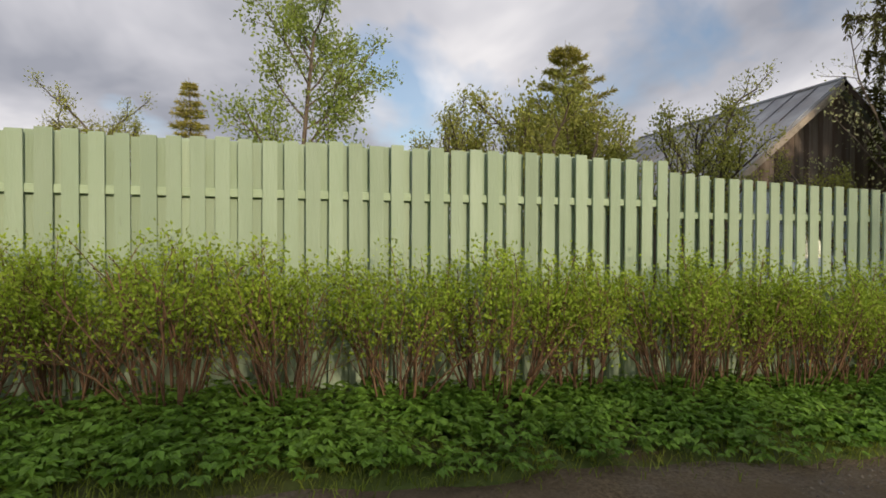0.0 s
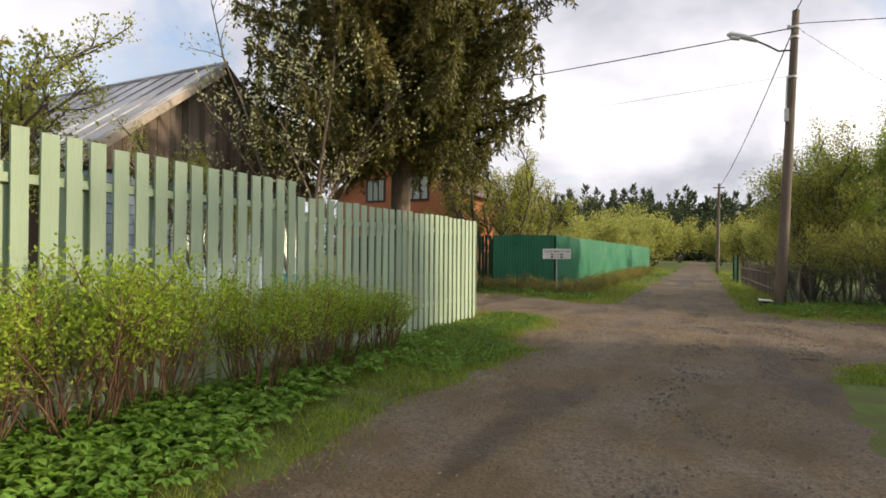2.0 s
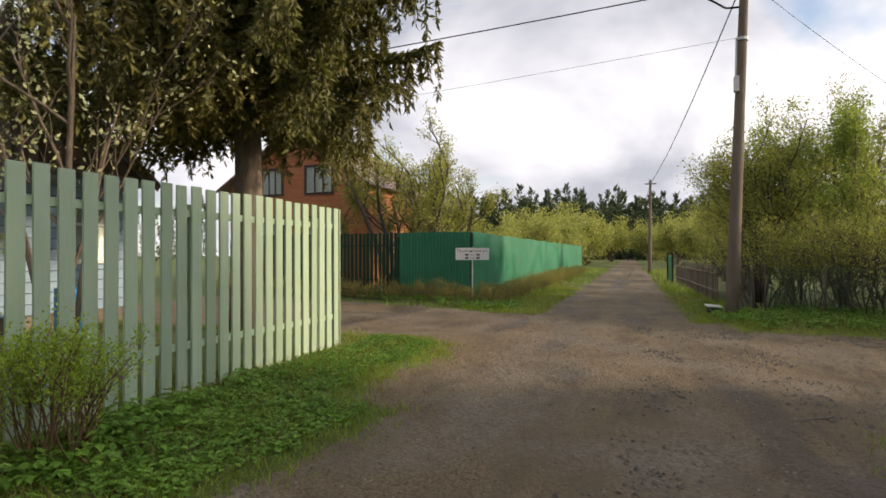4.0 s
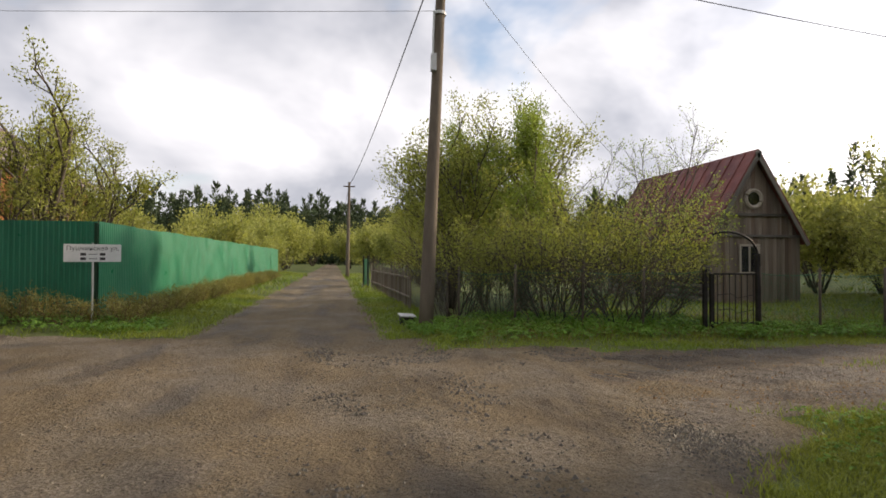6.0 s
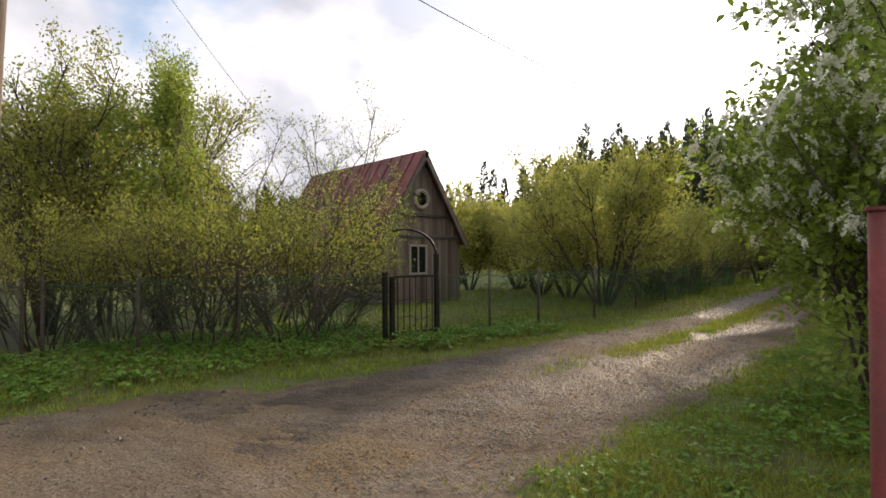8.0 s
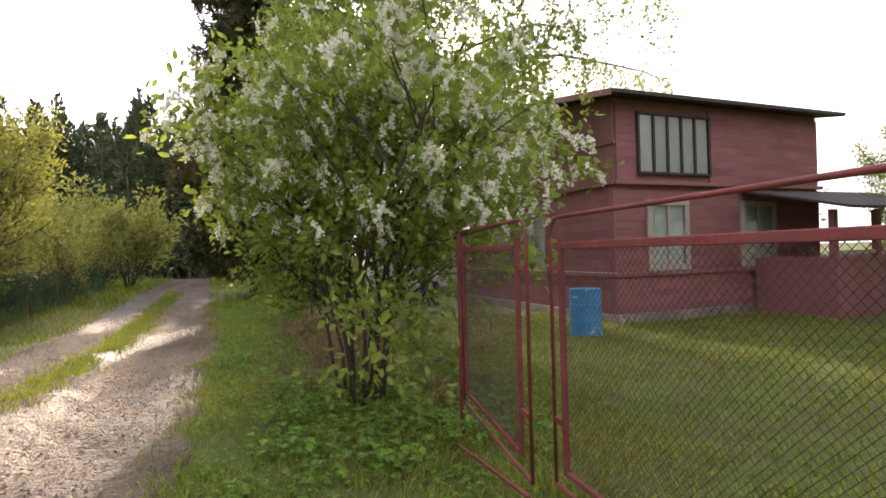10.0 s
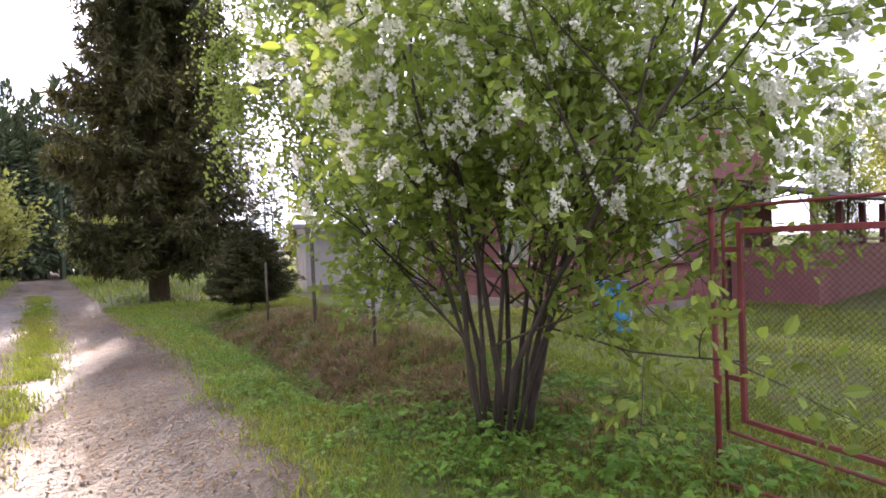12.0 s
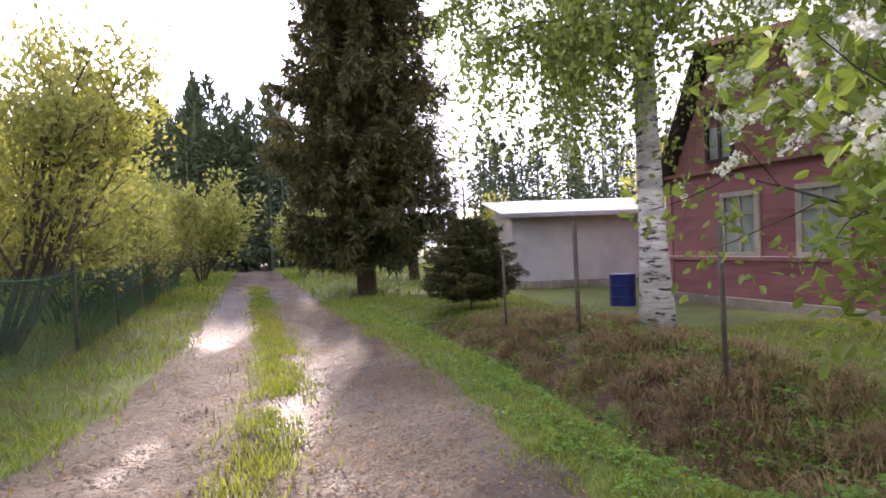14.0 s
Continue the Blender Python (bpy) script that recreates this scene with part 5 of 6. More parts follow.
def red_gate():
    g = thing("yard_gate", "closed two-leaf red pipe gate with rusty netting panels", "gate", pose(0, 0, 0))
    gate_leaf(g, -2.77, -4.50, 11.80, 11.855)
    gate_leaf(g, -4.53, -5.95, 11.957, 11.875)
    for x, y, r, h in ((11.79, -2.70, 0.021, 1.475), (11.87, -6.02, 0.016, 1.44)):
        p = part("post", Geo().tube([(x + 0.012, y + 0.02, -0.3), (x, y, h)], r, 14), M_GATE, g, "thick red steel gate post" if r > 0.016 else "", smooth=True)
        part("cap", Geo().tube([(x, y, h - 0.004), (x, y, h + 0.006)], r + 0.006, 14), M_GATE, p)
        for z in (0.5, 1.18):
            part("hinge", Geo().tube([(x + 0.006, y - 0.028 if r > 0.016 else y + 0.03, z - 0.05), (x + 0.006, y - 0.028 if r > 0.016 else y + 0.03, z + 0.05)], 0.010, 8), M_GATE, p)
    sw = thing("steel_offcut", "bent rusty angle bar lying at the foot of the gate", "metal bar", pose(11.95, -4.6, 0.03))
    part("bar", Geo().tube([(0, 0, 0.14), (0.02, -0.7, 0.06), (0.05, -1.35, -0.01)], 0.012, 5), M_GATE, sw)


red_gate()


def drum(x, y, r, h, material, label, tilt=0):
    d = thing("barrel", label, "barrel", pose(x, y, float(height(x, y)) - 0.01, tilt, 0, 20))
    z = [0, 0.01, 0.02, h * 0.32, h * 0.335, h * 0.35, h * 0.65, h * 0.665, h * 0.68, h - 0.02, h - 0.01, h]
    rr = [r, r * 1.03, r, r, r * 1.035, r, r, r * 1.035, r, r, r * 1.03, r * 1.02]
    part("body", Geo().tube([(0, 0, a) for a in z], rr, 24), material, d, smooth=False)
    part("lid", Geo().tube([(0, 0, h + 0.001), (0, 0, h + 0.004)], r * 0.97, 24), material, d)


drum(8.85, -9.95, 0.235, 0.70, M_BLUE, "blue steel drum with flaking pale paint by the red house")
drum(10.0, -16.0, 0.24, 0.62, M_BLUE_DARK, "navy plastic barrel by the red house")
drum(12.5, 8.9, 0.26, 0.8, M_BLUE, "blue steel drum behind the board fence")
for x, y, h, rr in ((12.42, -9.9, 1.36, 0.02), (12.46, -12.45, 1.34, 0.03), (12.9, -14.0, 1.1, 0.02)):
    z = float(height(x, y))
    solid("fence_post", Geo().tube([(x, y, z - 0.3), (x + 0.02, y, z + h)], rr, 8), M_TWIG_DARK, "rusty bare steel fence post in dry grass", "fence post", "bare posts", smooth=True)
st = [(0, 0, 0.02), (0.16, 0.02, 0.035), (0.34, 0.0, 0.03), (0.5, 0.05, 0.02)]
solid("stick", Geo().tube(st, [0.016, 0.014, 0.012, 0.006], 7), M_TWIG_DARK, "dead stick lying on the gravel road", "stick", smooth=True, m=pose(11.62, -0.62, 0.0, 0, 0, -50))
st2 = thing("iron_stake", "rusty iron stake standing in the hedge", "stake", pose(0.34, 4.0, float(height(0.34, 4.0))))
part("shaft", Geo().tube([(0, 0, -0.2), (0.01, 0.01, 0.92)], 0.02, 8), M_NET, st2)

# ---- hedge of spirea along the fence ----
rng = np.random.default_rng(11)
SPIREA = dict(levels=2, kids=(5, 4), ratio=0.36, angle=34, wobble=0.13, lift=(0.10, 0.10, 0.06), sides=5, **{"from": 0.34})
bushes = []
for k in range(3):
    b, _, _ = broadleaf("spirea_bush", "spirea bush with bare brown stems and fresh green leaves", "bush", np.random.default_rng(20 + k), 34, 1.80, 0.011, SPIREA, 0.038, 1.9, M_LEAF_SPIREA, M_TWIG,
                        fan=0.30, jitter=0.06, group="spirea hedge along the board fence", crown="foliage", base_r=0.24, bare=(0.30, 1.10), m=at_ground(-5.6 + 0.8 * k, 4.12))
    bushes.append(b)
x = -3.2
k = 0
while x < 8.9:
    s = float(rng.uniform(0.82, 1.0)) * (1.0 if x < 5.8 else 1.0 - 0.09 * (x - 5.8))
    place(bushes[k % 3], x, 4.12 + float(rng.uniform(-0.12, 0.12)), float(rng.uniform(0, 360)), s)
    x += float(rng.uniform(0.6, 1.0))
    k += 1


# ---- low plants: weeds, grass, stones, litter ----
def scatter(rng, n, x0, x1, y0, y1, ok=None):
    p = np.stack([rng.uniform(x0, x1, n), rng.uniform(y0, y1, n)], 1)
    if ok is not None:
        p = p[ok(p[:, 0], p[:, 1])]
    return np.concatenate([p, height(p[:, 0], p[:, 1])[:, None]], 1)


def off_road(x, y):
    return np.maximum(road_in(x, y), track_in(x, y))


def weeds(name, label, rng, spots, per, reach, lift, size, material):
    c = np.repeat(spots, per, 0)
    n = len(c)
    a, r = rng.uniform(0, 6.283, n), rng.uniform(0.02, 1, n) ** 0.6 * reach
    p = c + np.stack([np.cos(a) * r, np.sin(a) * r, lift * rng.uniform(0.35, 1.0, n) * (1 - 0.4 * r / reach)], 1)
    ax = np.stack([np.cos(a), np.sin(a), rng.uniform(-0.35, 0.25, n)], 1)
    g = Geo()
    for turn in (-0.75, 0.0, 0.75):
        d = np.stack([np.cos(a + turn), np.sin(a + turn), ax[:, 2] - 0.1 * abs(turn)], 1)
        s = np.stack([-d[:, 1], d[:, 0], np.zeros(n)], 1) + rng.normal(size=(n, 3)) * 0.25
        sz = (size * rng.uniform(0.6, 1.25, n))[:, None]
        mid = p + d * sz * 0.42
        up = np.array([[0, 0, 1.0]])
        v = np.stack([p, mid + s * sz * 0.30 + up * sz * 0.08, p + d * sz - up * sz * 0.12, mid - s * sz * 0.30 + up * sz * 0.08], 1)
        g.add(v.reshape(-1, 3), np.arange(n)[:, None] * 4 + np.array([[0, 1, 2, 3]]))
    return solid(name, g, material, label, "weeds", kind="stuff")


r1 = np.random.default_rng(31)
sp = scatter(r1, 2600, -6.5, 11.0, 2.55, 4.35, lambda x, y: (off_road(x, y) < -0.05 - 0.4 * r1.uniform(size=len(x)) ** 2 - 0.75 * sm(3.5, 9.0, x)) & (r1.uniform(size=len(x)) < 1 - 0.72 * sm(5.0, 9.5, x)))
weeds("ground_elder", "low bright green leafy weeds under the hedge", r1, sp, 11, 0.17, 0.24, 0.066, M_WEED)
sp = scatter(r1, 900, 18.0, 21.0, -6.5, -0.9, lambda x, y: (off_road(x, y) < -0.35))
weeds("roadside_weeds", "low leafy weeds on the verge by the pole", r1, sp, 8, 0.16, 0.2, 0.06, M_WEED)
sp = np.concatenate([scatter(r1, 80, 11.2, 13.2, -8.6, -5.5), scatter(r1, 160, 17.6, 18.6, -9.5, -6.2), scatter(r1, 260, 19.2, 21.2, 3.6, 8.0, lambda x, y: off_road(x, y) < -0.3)])
weeds("nettle_clumps", "dark green leafy weeds under the bird cherry and on the verge", r1, sp, 9, 0.15, 0.22, 0.06, M_WEED)

sp = np.concatenate([scatter(r1, 1500, 8.5, 14.2, 2.9, 4.5, lambda x, y: off_road(x, y) < -0.25), scatter(r1, 500, 12.0, 14.4, -10.0, -2.8, lambda x, y: off_road(x, y) < -0.15), scatter(r1, 500, 13.0, 15.0, -17, -9, lambda x, y: off_road(x, y) < -0.2), scatter(r1, 1100, 11.0, 13.3, -16, -6.5)])
weeds("verge_weeds", "small leafy weeds among the verge grass", r1, sp, 9, 0.10, 0.10, 0.035, M_WEED)

r2 = np.random.default_rng(37)


def verge(n, x0, x1, y0, y1, margin, extra=None):
    def ok(x, y):
        o = off_road(x, y)
        good = (o < -margin + 0.12 * r2.normal(size=len(x)))
        return good if extra is None else good & extra(x, y)
    return scatter(r2, n, x0, x1, y0, y1, ok)


def not_yard(x, y):
    return r2.uniform(size=len(x)) < np.where(wob(x, y, 2.6, 8) > -0.25, 1.0, 0.35)


g = Geo()
for n, x0, x1, y0, y1, h, w in ((56000, 4.0, 14.8, 2.4, 5.2, 0.06, 0.008), (9000, -6, 5, 2.4, 3.4, 0.08, 0.007), (80000, 10.5, 15.2, -9.5, -0.8, 0.052, 0.0085), (46000, 11.2, 15.8, -20, -9, 0.065, 0.0095), (34000, 16.3, 19.6, -11, -0.2, 0.065, 0.009),
                                (10000, 16.8, 20.4, -24, -11, 0.11, 0.012), (14000, 18.5, 30, 2.6, 5.0, 0.10, 0.011), (12000, 18.0, 32, -1.6, 0.5, 0.10, 0.011), (7000, 30, 60, -2, 6, 0.2, 0.025), (46000, 4.5, 12.0, -13, -2.6, 0.05, 0.011),
                                (9000, 11.5, 13.5, -4.6, -2.0, 0.06, 0.008), (12000, 18.6, 27.0, -22, -5, 0.12, 0.016), (8000, 13.5, 20, 5, 14, 0.14, 0.014), (9000, 4, 21, -44, -20, 0.2, 0.03), (9000, 17, 30, -40, -20, 0.22, 0.03)):
    g.blades(verge(n, x0, x1, y0, y1, 0.02, not_yard), h, w, r2, 0.85)
ys = r2.uniform(-26, -5.5, 15000)
cx = track_mid(ys) + 0.12 + 0.15 * r2.normal(size=len(ys)) + 0.06 * wob(ys, ys, 1.1)
ok = (wob(cx, ys, 2.2, 4) > -0.45) & (r2.uniform(size=len(ys)) < sm(-5.5, -10.0, ys))
cs = np.stack([cx, ys, height(cx, ys)], 1)[ok]
g.blades(cs, 0.065, 0.009, r2)
solid("grass", g, M_GRASS, "fresh spring grass on the verges and lawn", "grass", kind="stuff")

g = Geo()
for n, x0, x1, y0, y1, h in ((900, 11.0, 13.4, -15.5, -8.2, 0.22), (1600, 4, 13.5, 3.5, 4.9, 0.13), (1500, 17.6, 20.5, -9.5, -1.5, 0.2), (900, 17.5, 20.5, -22, -9.5, 0.3), (1800, 14.4, 16.5, -12, -2.3, 0.05)):
    g.blades(verge(n, x0, x1, y0, y1, 0.1), h, 0.007, r2, 0.6)


def tussocks(rng, spots, per, length):
    """Dead stalks that rise from each clump, bend over and hang down its sides."""
    c = np.repeat(spots, per, 0)
    n = len(c)
    a = rng.uniform(0, 6.283, n)
    L = length * rng.uniform(0.5, 1.25, n)
    w = 0.0035 * rng.uniform(0.6, 1.5, n)
    lean = rng.uniform(0.35, 1.0, n)
    out = np.stack([np.cos(a), np.sin(a)], 1)
    side = np.stack([-np.sin(a), np.cos(a), np.zeros(n)], 1) * w[:, None]
    c = c + np.concatenate([out * (rng.uniform(0, 0.09, n))[:, None], np.zeros((n, 1))], 1)
    pts = []
    for u, v in ((0.0, -0.02), (0.25, 0.30), (0.6, 0.40), (0.95, 0.12)):
        p = c.copy()
        p[:, :2] += out * (L * lean * u)[:, None]
        p[:, 2] += L * v * (1.35 - 0.55 * lean)
        pts.append(p)
    v = np.stack([pts[0] - side, pts[0] + side, pts[1] - side, pts[1] + side, pts[2] - side * 0.7, pts[2] + side * 0.7, pts[3]], 1).reshape(-1, 3)
    b = np.arange(n)[:, None] * 7
    g.f.append((b + np.array([[4, 5, 6]]) + g.n).astype(np.int32))
    g.add(v, np.concatenate([b + np.array([[0, 1, 3, 2]]), b + np.array([[2, 3, 5, 4]])]))


ty = r2.uniform(-15.5, -8.0, 190)
tx = ditch_mid(ty) - 0.1 - np.abs(r2.normal(size=190)) * 0.6
tussocks(r2, np.stack([tx, ty, height(tx, ty)], 1), 45, 0.3)
ty = r2.uniform(-13.5, -6.6, 80)
tx = 12.2 + r2.normal(size=80) * 0.5
tussocks(r2, np.stack([tx, ty, height(tx, ty)], 1), 45, 0.3)
solid("dry_grass", g, M_DRY, "last year's dry straw-coloured grass by the ditch", "grass", kind="stuff")


def pebbles(rng, p, size):
    """Rough eight-sided stones half sunk in the ground."""
    n = len(p)
    base = np.array([(1, 0, 0), (-1, 0, 0), (0, 1, 0), (0, -1, 0), (0, 0, 0.8), (0, 0, -0.6)], dtype=float)
    f = np.array([(0, 2, 4), (2, 1, 4), (1, 3, 4), (3, 0, 4), (2, 0, 5), (1, 2, 5), (3, 1, 5), (0, 3, 5)])
    s = size * np.clip(rng.lognormal(0, 0.5, n), 0.4, 2.0)
    a = rng.uniform(0, 6.28, n)
    v = base[None] * rng.uniform(0.6, 1.3, (n, 6, 1)) * s[:, None, None]
    c, d = np.cos(a)[:, None], np.sin(a)[:, None]
    v = np.stack([v[:, :, 0] * c - v[:, :, 1] * d, v[:, :, 0] * d + v[:, :, 1] * c, v[:, :, 2]], -1) + p[:, None, :]
    return Geo().add(v.reshape(-1, 3), (f[None] + np.arange(n)[:, None, None] * 6).reshape(-1, 3))


r3 = np.random.default_rng(41)


def on_way(p, lift):
    """Points moved onto the road's or the track's own surface."""
    x, y = p[:, 0], p[:, 1]
    p[:, 2] = np.where(road_in(x, y) > 0, road_z(x, y), track_z(x, y)) + lift
    return p


def heaped(x, y):
    band = np.exp(-(((y + 0.35) / 0.28) ** 2)) + 0.8 * np.exp(-(((y - 0.95) / 0.3) ** 2)) + 0.7 * np.exp(-(((y - 2.45) / 0.2) ** 2)) + 0.5 * np.exp(-(((x - 16.6) / 0.5) ** 2))
    return (road_in(x, y) > 0.02) & (r3.uniform(size=len(x)) < 0.10 + 0.9 * np.clip(band, 0, 1) * (wob(x, y, 1.6, 6) > 0.0))


p = on_way(scatter(r3, 75000, 2.0, 19.5, -3.2, 3.4, heaped), 0.002)
solid("gravel", pebbles(r3, p, 0.0075), M_STONE, "loose grey gravel stones on the road", "gravel", kind="stuff")


def ridge(x, y):
    """Loose gravel thrown up between the wheel lines and along the crossing's far edge."""
    line = np.exp(-(((y - 0.45 - 0.25 * wob(x, 0 * x, 0.6)) / 0.22) ** 2)) * sm(2.0, 5.0, x) + 0.7 * np.exp(-(((y + 1.0) / 0.3) ** 2)) * sm(11.0, 12.5, x) + 0.8 * np.exp(-(((x - 16.9) / 0.4) ** 2)) * sm(0.5, -0.5, y)
    return (road_in(x, y) > 0.03) & (r3.uniform(size=len(x)) < line * np.clip(0.4 + 1.6 * wob(x, y, 2.1, 3), 0.0, 1.0))


p = on_way(scatter(r3, 60000, 2.0, 18.0, -3.2, 2.6, ridge), 0.002)
solid("coarse_gravel", pebbles(r3, p, 0.0135), M_STONE_DARK, "heaps of coarse dark gravel between the wheel lines", "gravel", kind="stuff")
p = scatter(r3, 9000, 13.6, 17.4, -14, -2.4, lambda x, y: track_in(x, y) > 0)
p = on_way(p, 0.001)
solid("track_stones", pebbles(r3, p, 0.0065), M_STONE, "small stones trodden into the dirt track", "gravel", kind="stuff")
p = scatter(r3, 17000, 13.2, 17.6, -20, -2.6, lambda x, y: (track_in(x, y) > -0.25) & (r3.uniform(size=len(x)) < 0.30 + 0.70 * (np.abs(x - track_mid(y) + 0.95) < 0.45)))
p = on_way(p, 0.012)
solid("leaf_litter", Geo().leaves(p, 0.032, r3, 0.6, 0, 0.3, flat=True, axis=np.concatenate([r3.normal(size=(len(p), 2)), np.zeros((len(p), 1))], 1)), M_LITTER, "brown fallen leaves on the dirt track", "leaves", kind="stuff")

p = np.stack([r3.normal(13.1, 0.36, 3600), r3.normal(-2.35, 0.2, 3600), np.zeros(3600)], 1)
solid("damp_gravel", pebbles(r3, on_way(p[np.maximum(road_in(p[:, 0], p[:, 1]), track_in(p[:, 0], p[:, 1])) > 0.03], 0.001), 0.0075), M_STONE_DARK, "dark damp gravel in a hollow of the crossing", "gravel", kind="stuff")


# ---- bird cherry by the gate ----
CHERRY = dict(levels=3, kids=(6, 5, 3), ratio=0.47, angle=54, wobble=0.11, lift=(0.04, 0.03, -0.01, -0.03), sides=6, **{"from": 0.24})
rc = np.random.default_rng(52)
cherry, tips, axes = broadleaf("bird_cherry", "bird cherry in white blossom with many slender stems", "tree", rc, 15, 4.6, 0.022, CHERRY, 0.074, 2.3, M_LEAF_CHERRY, M_BARK_DARK, fan=0.19, jitter=0.07, base_r=0.2, bare=(0.1, 0.7), m=at_ground(12.48, -7.2), ovate=True)
outer = np.hypot(tips[:, 0], tips[:, 1]) + 0.25 * tips[:, 2]
wt = np.clip(outer - 0.5, 0.02, None) * (tips[:, 2] > 1.5)
pick = rc.choice(len(tips), 1300, replace=False, p=wt / wt.sum())
out_way = tips[pick] * np.array([1, 1, 0])
q = tips[pick] + 0.06 * out_way / (np.linalg.norm(out_way, axis=1)[:, None] + 1e-6)
base = np.repeat(q, 46, 0)
t = rc.uniform(0, 1, len(base))
ang = rc.uniform(0, 6.28, len(base))
fall = np.repeat(np.stack([rc.normal(size=len(q)) * 0.5, rc.normal(size=len(q)) * 0.5, -0.6 - 0.5 * rc.uniform(size=len(q))], 1), 46, 0)
fall /= np.linalg.norm(fall, axis=1)[:, None]
pp = base + fall * (t * 0.125)[:, None] + np.stack([np.cos(ang), np.sin(ang), 0 * ang], 1) * (0.016 * (1.15 - 0.6 * t))[:, None]
part("blossom", Geo().leaves(pp, 0.021, rc, 1.0), M_PETAL, cherry, "white hanging flower clusters")

# ---- birch behind the cherry, with hanging twigs ----
def hanging_birch(rng, tall, m):
    """White trunk, rising limbs that arch over, and long leafy twigs hanging from them."""
    ob = thing("birch", "white-barked birch with hanging yellow-green twigs", "tree", m)
    z = np.linspace(-0.15, tall, 12)
    r = 0.15 * (1 - z / tall * 0.92)
    r[0] *= 1.45
    r[1] *= 1.05
    trunk, limbs = Geo(), Geo()
    trunk.tube(np.stack([0.05 * np.sin(z * 0.6), 0.04 * np.cos(z * 0.5), z], 1), r, 14)
    P = []
    for k in range(36):
        f = k / 35
        z0 = 3.2 + (tall - 4.2) * f ** 1.25
        a = k * 2.4 + rng.uniform(-0.4, 0.4)
        reach = (4.7 - 3.0 * f) * rng.uniform(0.75, 1.1) * (1 - 0.6 * math.cos(a)) * (1 - 0.3 * math.sin(a)) * 0.95
        t = np.linspace(0, 1, 8)
        bend = 0.25 * rng.normal()
        pts = np.stack([np.cos(a + bend * t) * reach * t, np.sin(a + bend * t) * reach * t, z0 + reach * (0.55 * t - 0.42 * t ** 2.2) + 0.05 * rng.normal(size=8) * t], 1)
        limbs.tube(pts, np.linspace(0.012 + 0.007 * reach, 0.006, 8), 5)
        for _ in range(int(72 - 36 * f)):
            s = rng.uniform(0.22, 1.0)
            i = min(6, int(s * 7))
            c = pts[i] + (pts[i + 1] - pts[i]) * (s * 7 - i)
            side = rng.normal(size=3) * np.array([1, 1, 0.3])
            side /= np.linalg.norm(side)
            out = 0.2 + 0.5 * rng.uniform()
            drop = min(rng.uniform(0.5, 2.3), max(0.3, c[2] - 2.1))
            u = np.linspace(0, 1, 6)
            w = c + side * (out * u ** 0.6)[:, None]
            w[:, 2] += 0.12 * u - drop * u ** 1.6
            limbs.tube(w, np.linspace(0.0045, 0.0015, 6), 3, cap=False)
            n = int(24 + 24 * drop)
            q = rng.uniform(0.15, 1.02, n)
            ii = np.clip((q * 5).astype(int), 0, 4)
            P.append(w[ii] + (w[ii + 1] - w[ii]) * (q * 5 - ii)[:, None] + rng.normal(size=(n, 3)) * 0.05)
    part("trunk", trunk, M_BIRCH, ob, smooth=True)
    part("branching", limbs, M_TWIG_DARK, ob, smooth=True)
    part("crown", Geo().leaves(np.concatenate(P), 0.072, rng, 0.7, 0.6), M_LEAF_LIGHT, ob)
    return ob


hanging_birch(np.random.default_rng(61), 14.0, at_ground(11.75, -11.95))

# ---- spruces ----
conifer("spruce", "tall old spruce with drooping dark boughs behind the fence", np.random.default_rng(71), 17.0, 4.1, 3.75, 31, 10, 58, M_NEEDLE_OLD, 0.36, 0.165, m=at_ground(14.2, 7.0), trunk_r=0.24, thin=0.27, curtain=0.9, ragged=0.82, tassels=28)
conifer("spruce", "tall dark spruce beside the dirt track", np.random.default_rng(72), 16.0, 3.15, 0.9, 28, 9, 44, M_NEEDLE, 0.27, 0.28, m=at_ground(14.6, -21.5), trunk_r=0.24, thin=0.17, curtain=0.5, ragged=0.66, tassels=26)
conifer("young_spruce", "young bushy spruce beside the dirt track", np.random.default_rng(73), 1.75, 0.98, 0.2, 20, 10, 200, M_NEEDLE, 0.02, 0.10, m=at_ground(12.83, -16.6), taper=0.55)
conifer("spruce", "dark spruce standing behind another spruce", np.random.default_rng(74), 13.0, 2.6, 1.5, 36, 8, 90, M_NEEDLE, 0.42, 0.24, m=at_ground(12.6, -27))
conifer("larch", "yellow-green larch behind the old house", np.random.default_rng(75), 11.4, 3.3, 1.2, 15, 7, 260, M_NEEDLE_PALE, -0.12, 0.3, m=at_ground(12.0, 24.5), taper=0.6)
conifer("young_conifer", "small yellow-green conifer in the far garden", np.random.default_rng(76), 10.5, 2.4, 0.6, 26, 7, 90, M_NEEDLE_PALE, 0.12, 0.3, m=at_ground(-6.5, 34))

# ---- trees behind the board fence ----
OPEN = dict(levels=3, kids=(6, 5, 4), ratio=0.48, angle=40, wobble=0.14, lift=(0.03, 0.11, 0.08, 0.04), sides=6, still=0.5, **{"from": 0.22})
TALL = dict(levels=3, kids=(13, 6, 4), ratio=0.30, angle=44, wobble=0.09, lift=(0.05, 0.10, 0.03, -0.05), sides=7, still=0.3, thin=0.35, **{"from": 0.14})
broadleaf("birch", "young birch with fresh light green leaves", "tree", np.random.default_rng(81), 1, 15.0, 0.10, dict(TALL, kids=(18, 6, 4), ratio=0.40), 0.15, 3.6, M_LEAF_LIGHT, M_BARK, jitter=0.2, m=at_ground(-0.9, 19.2))
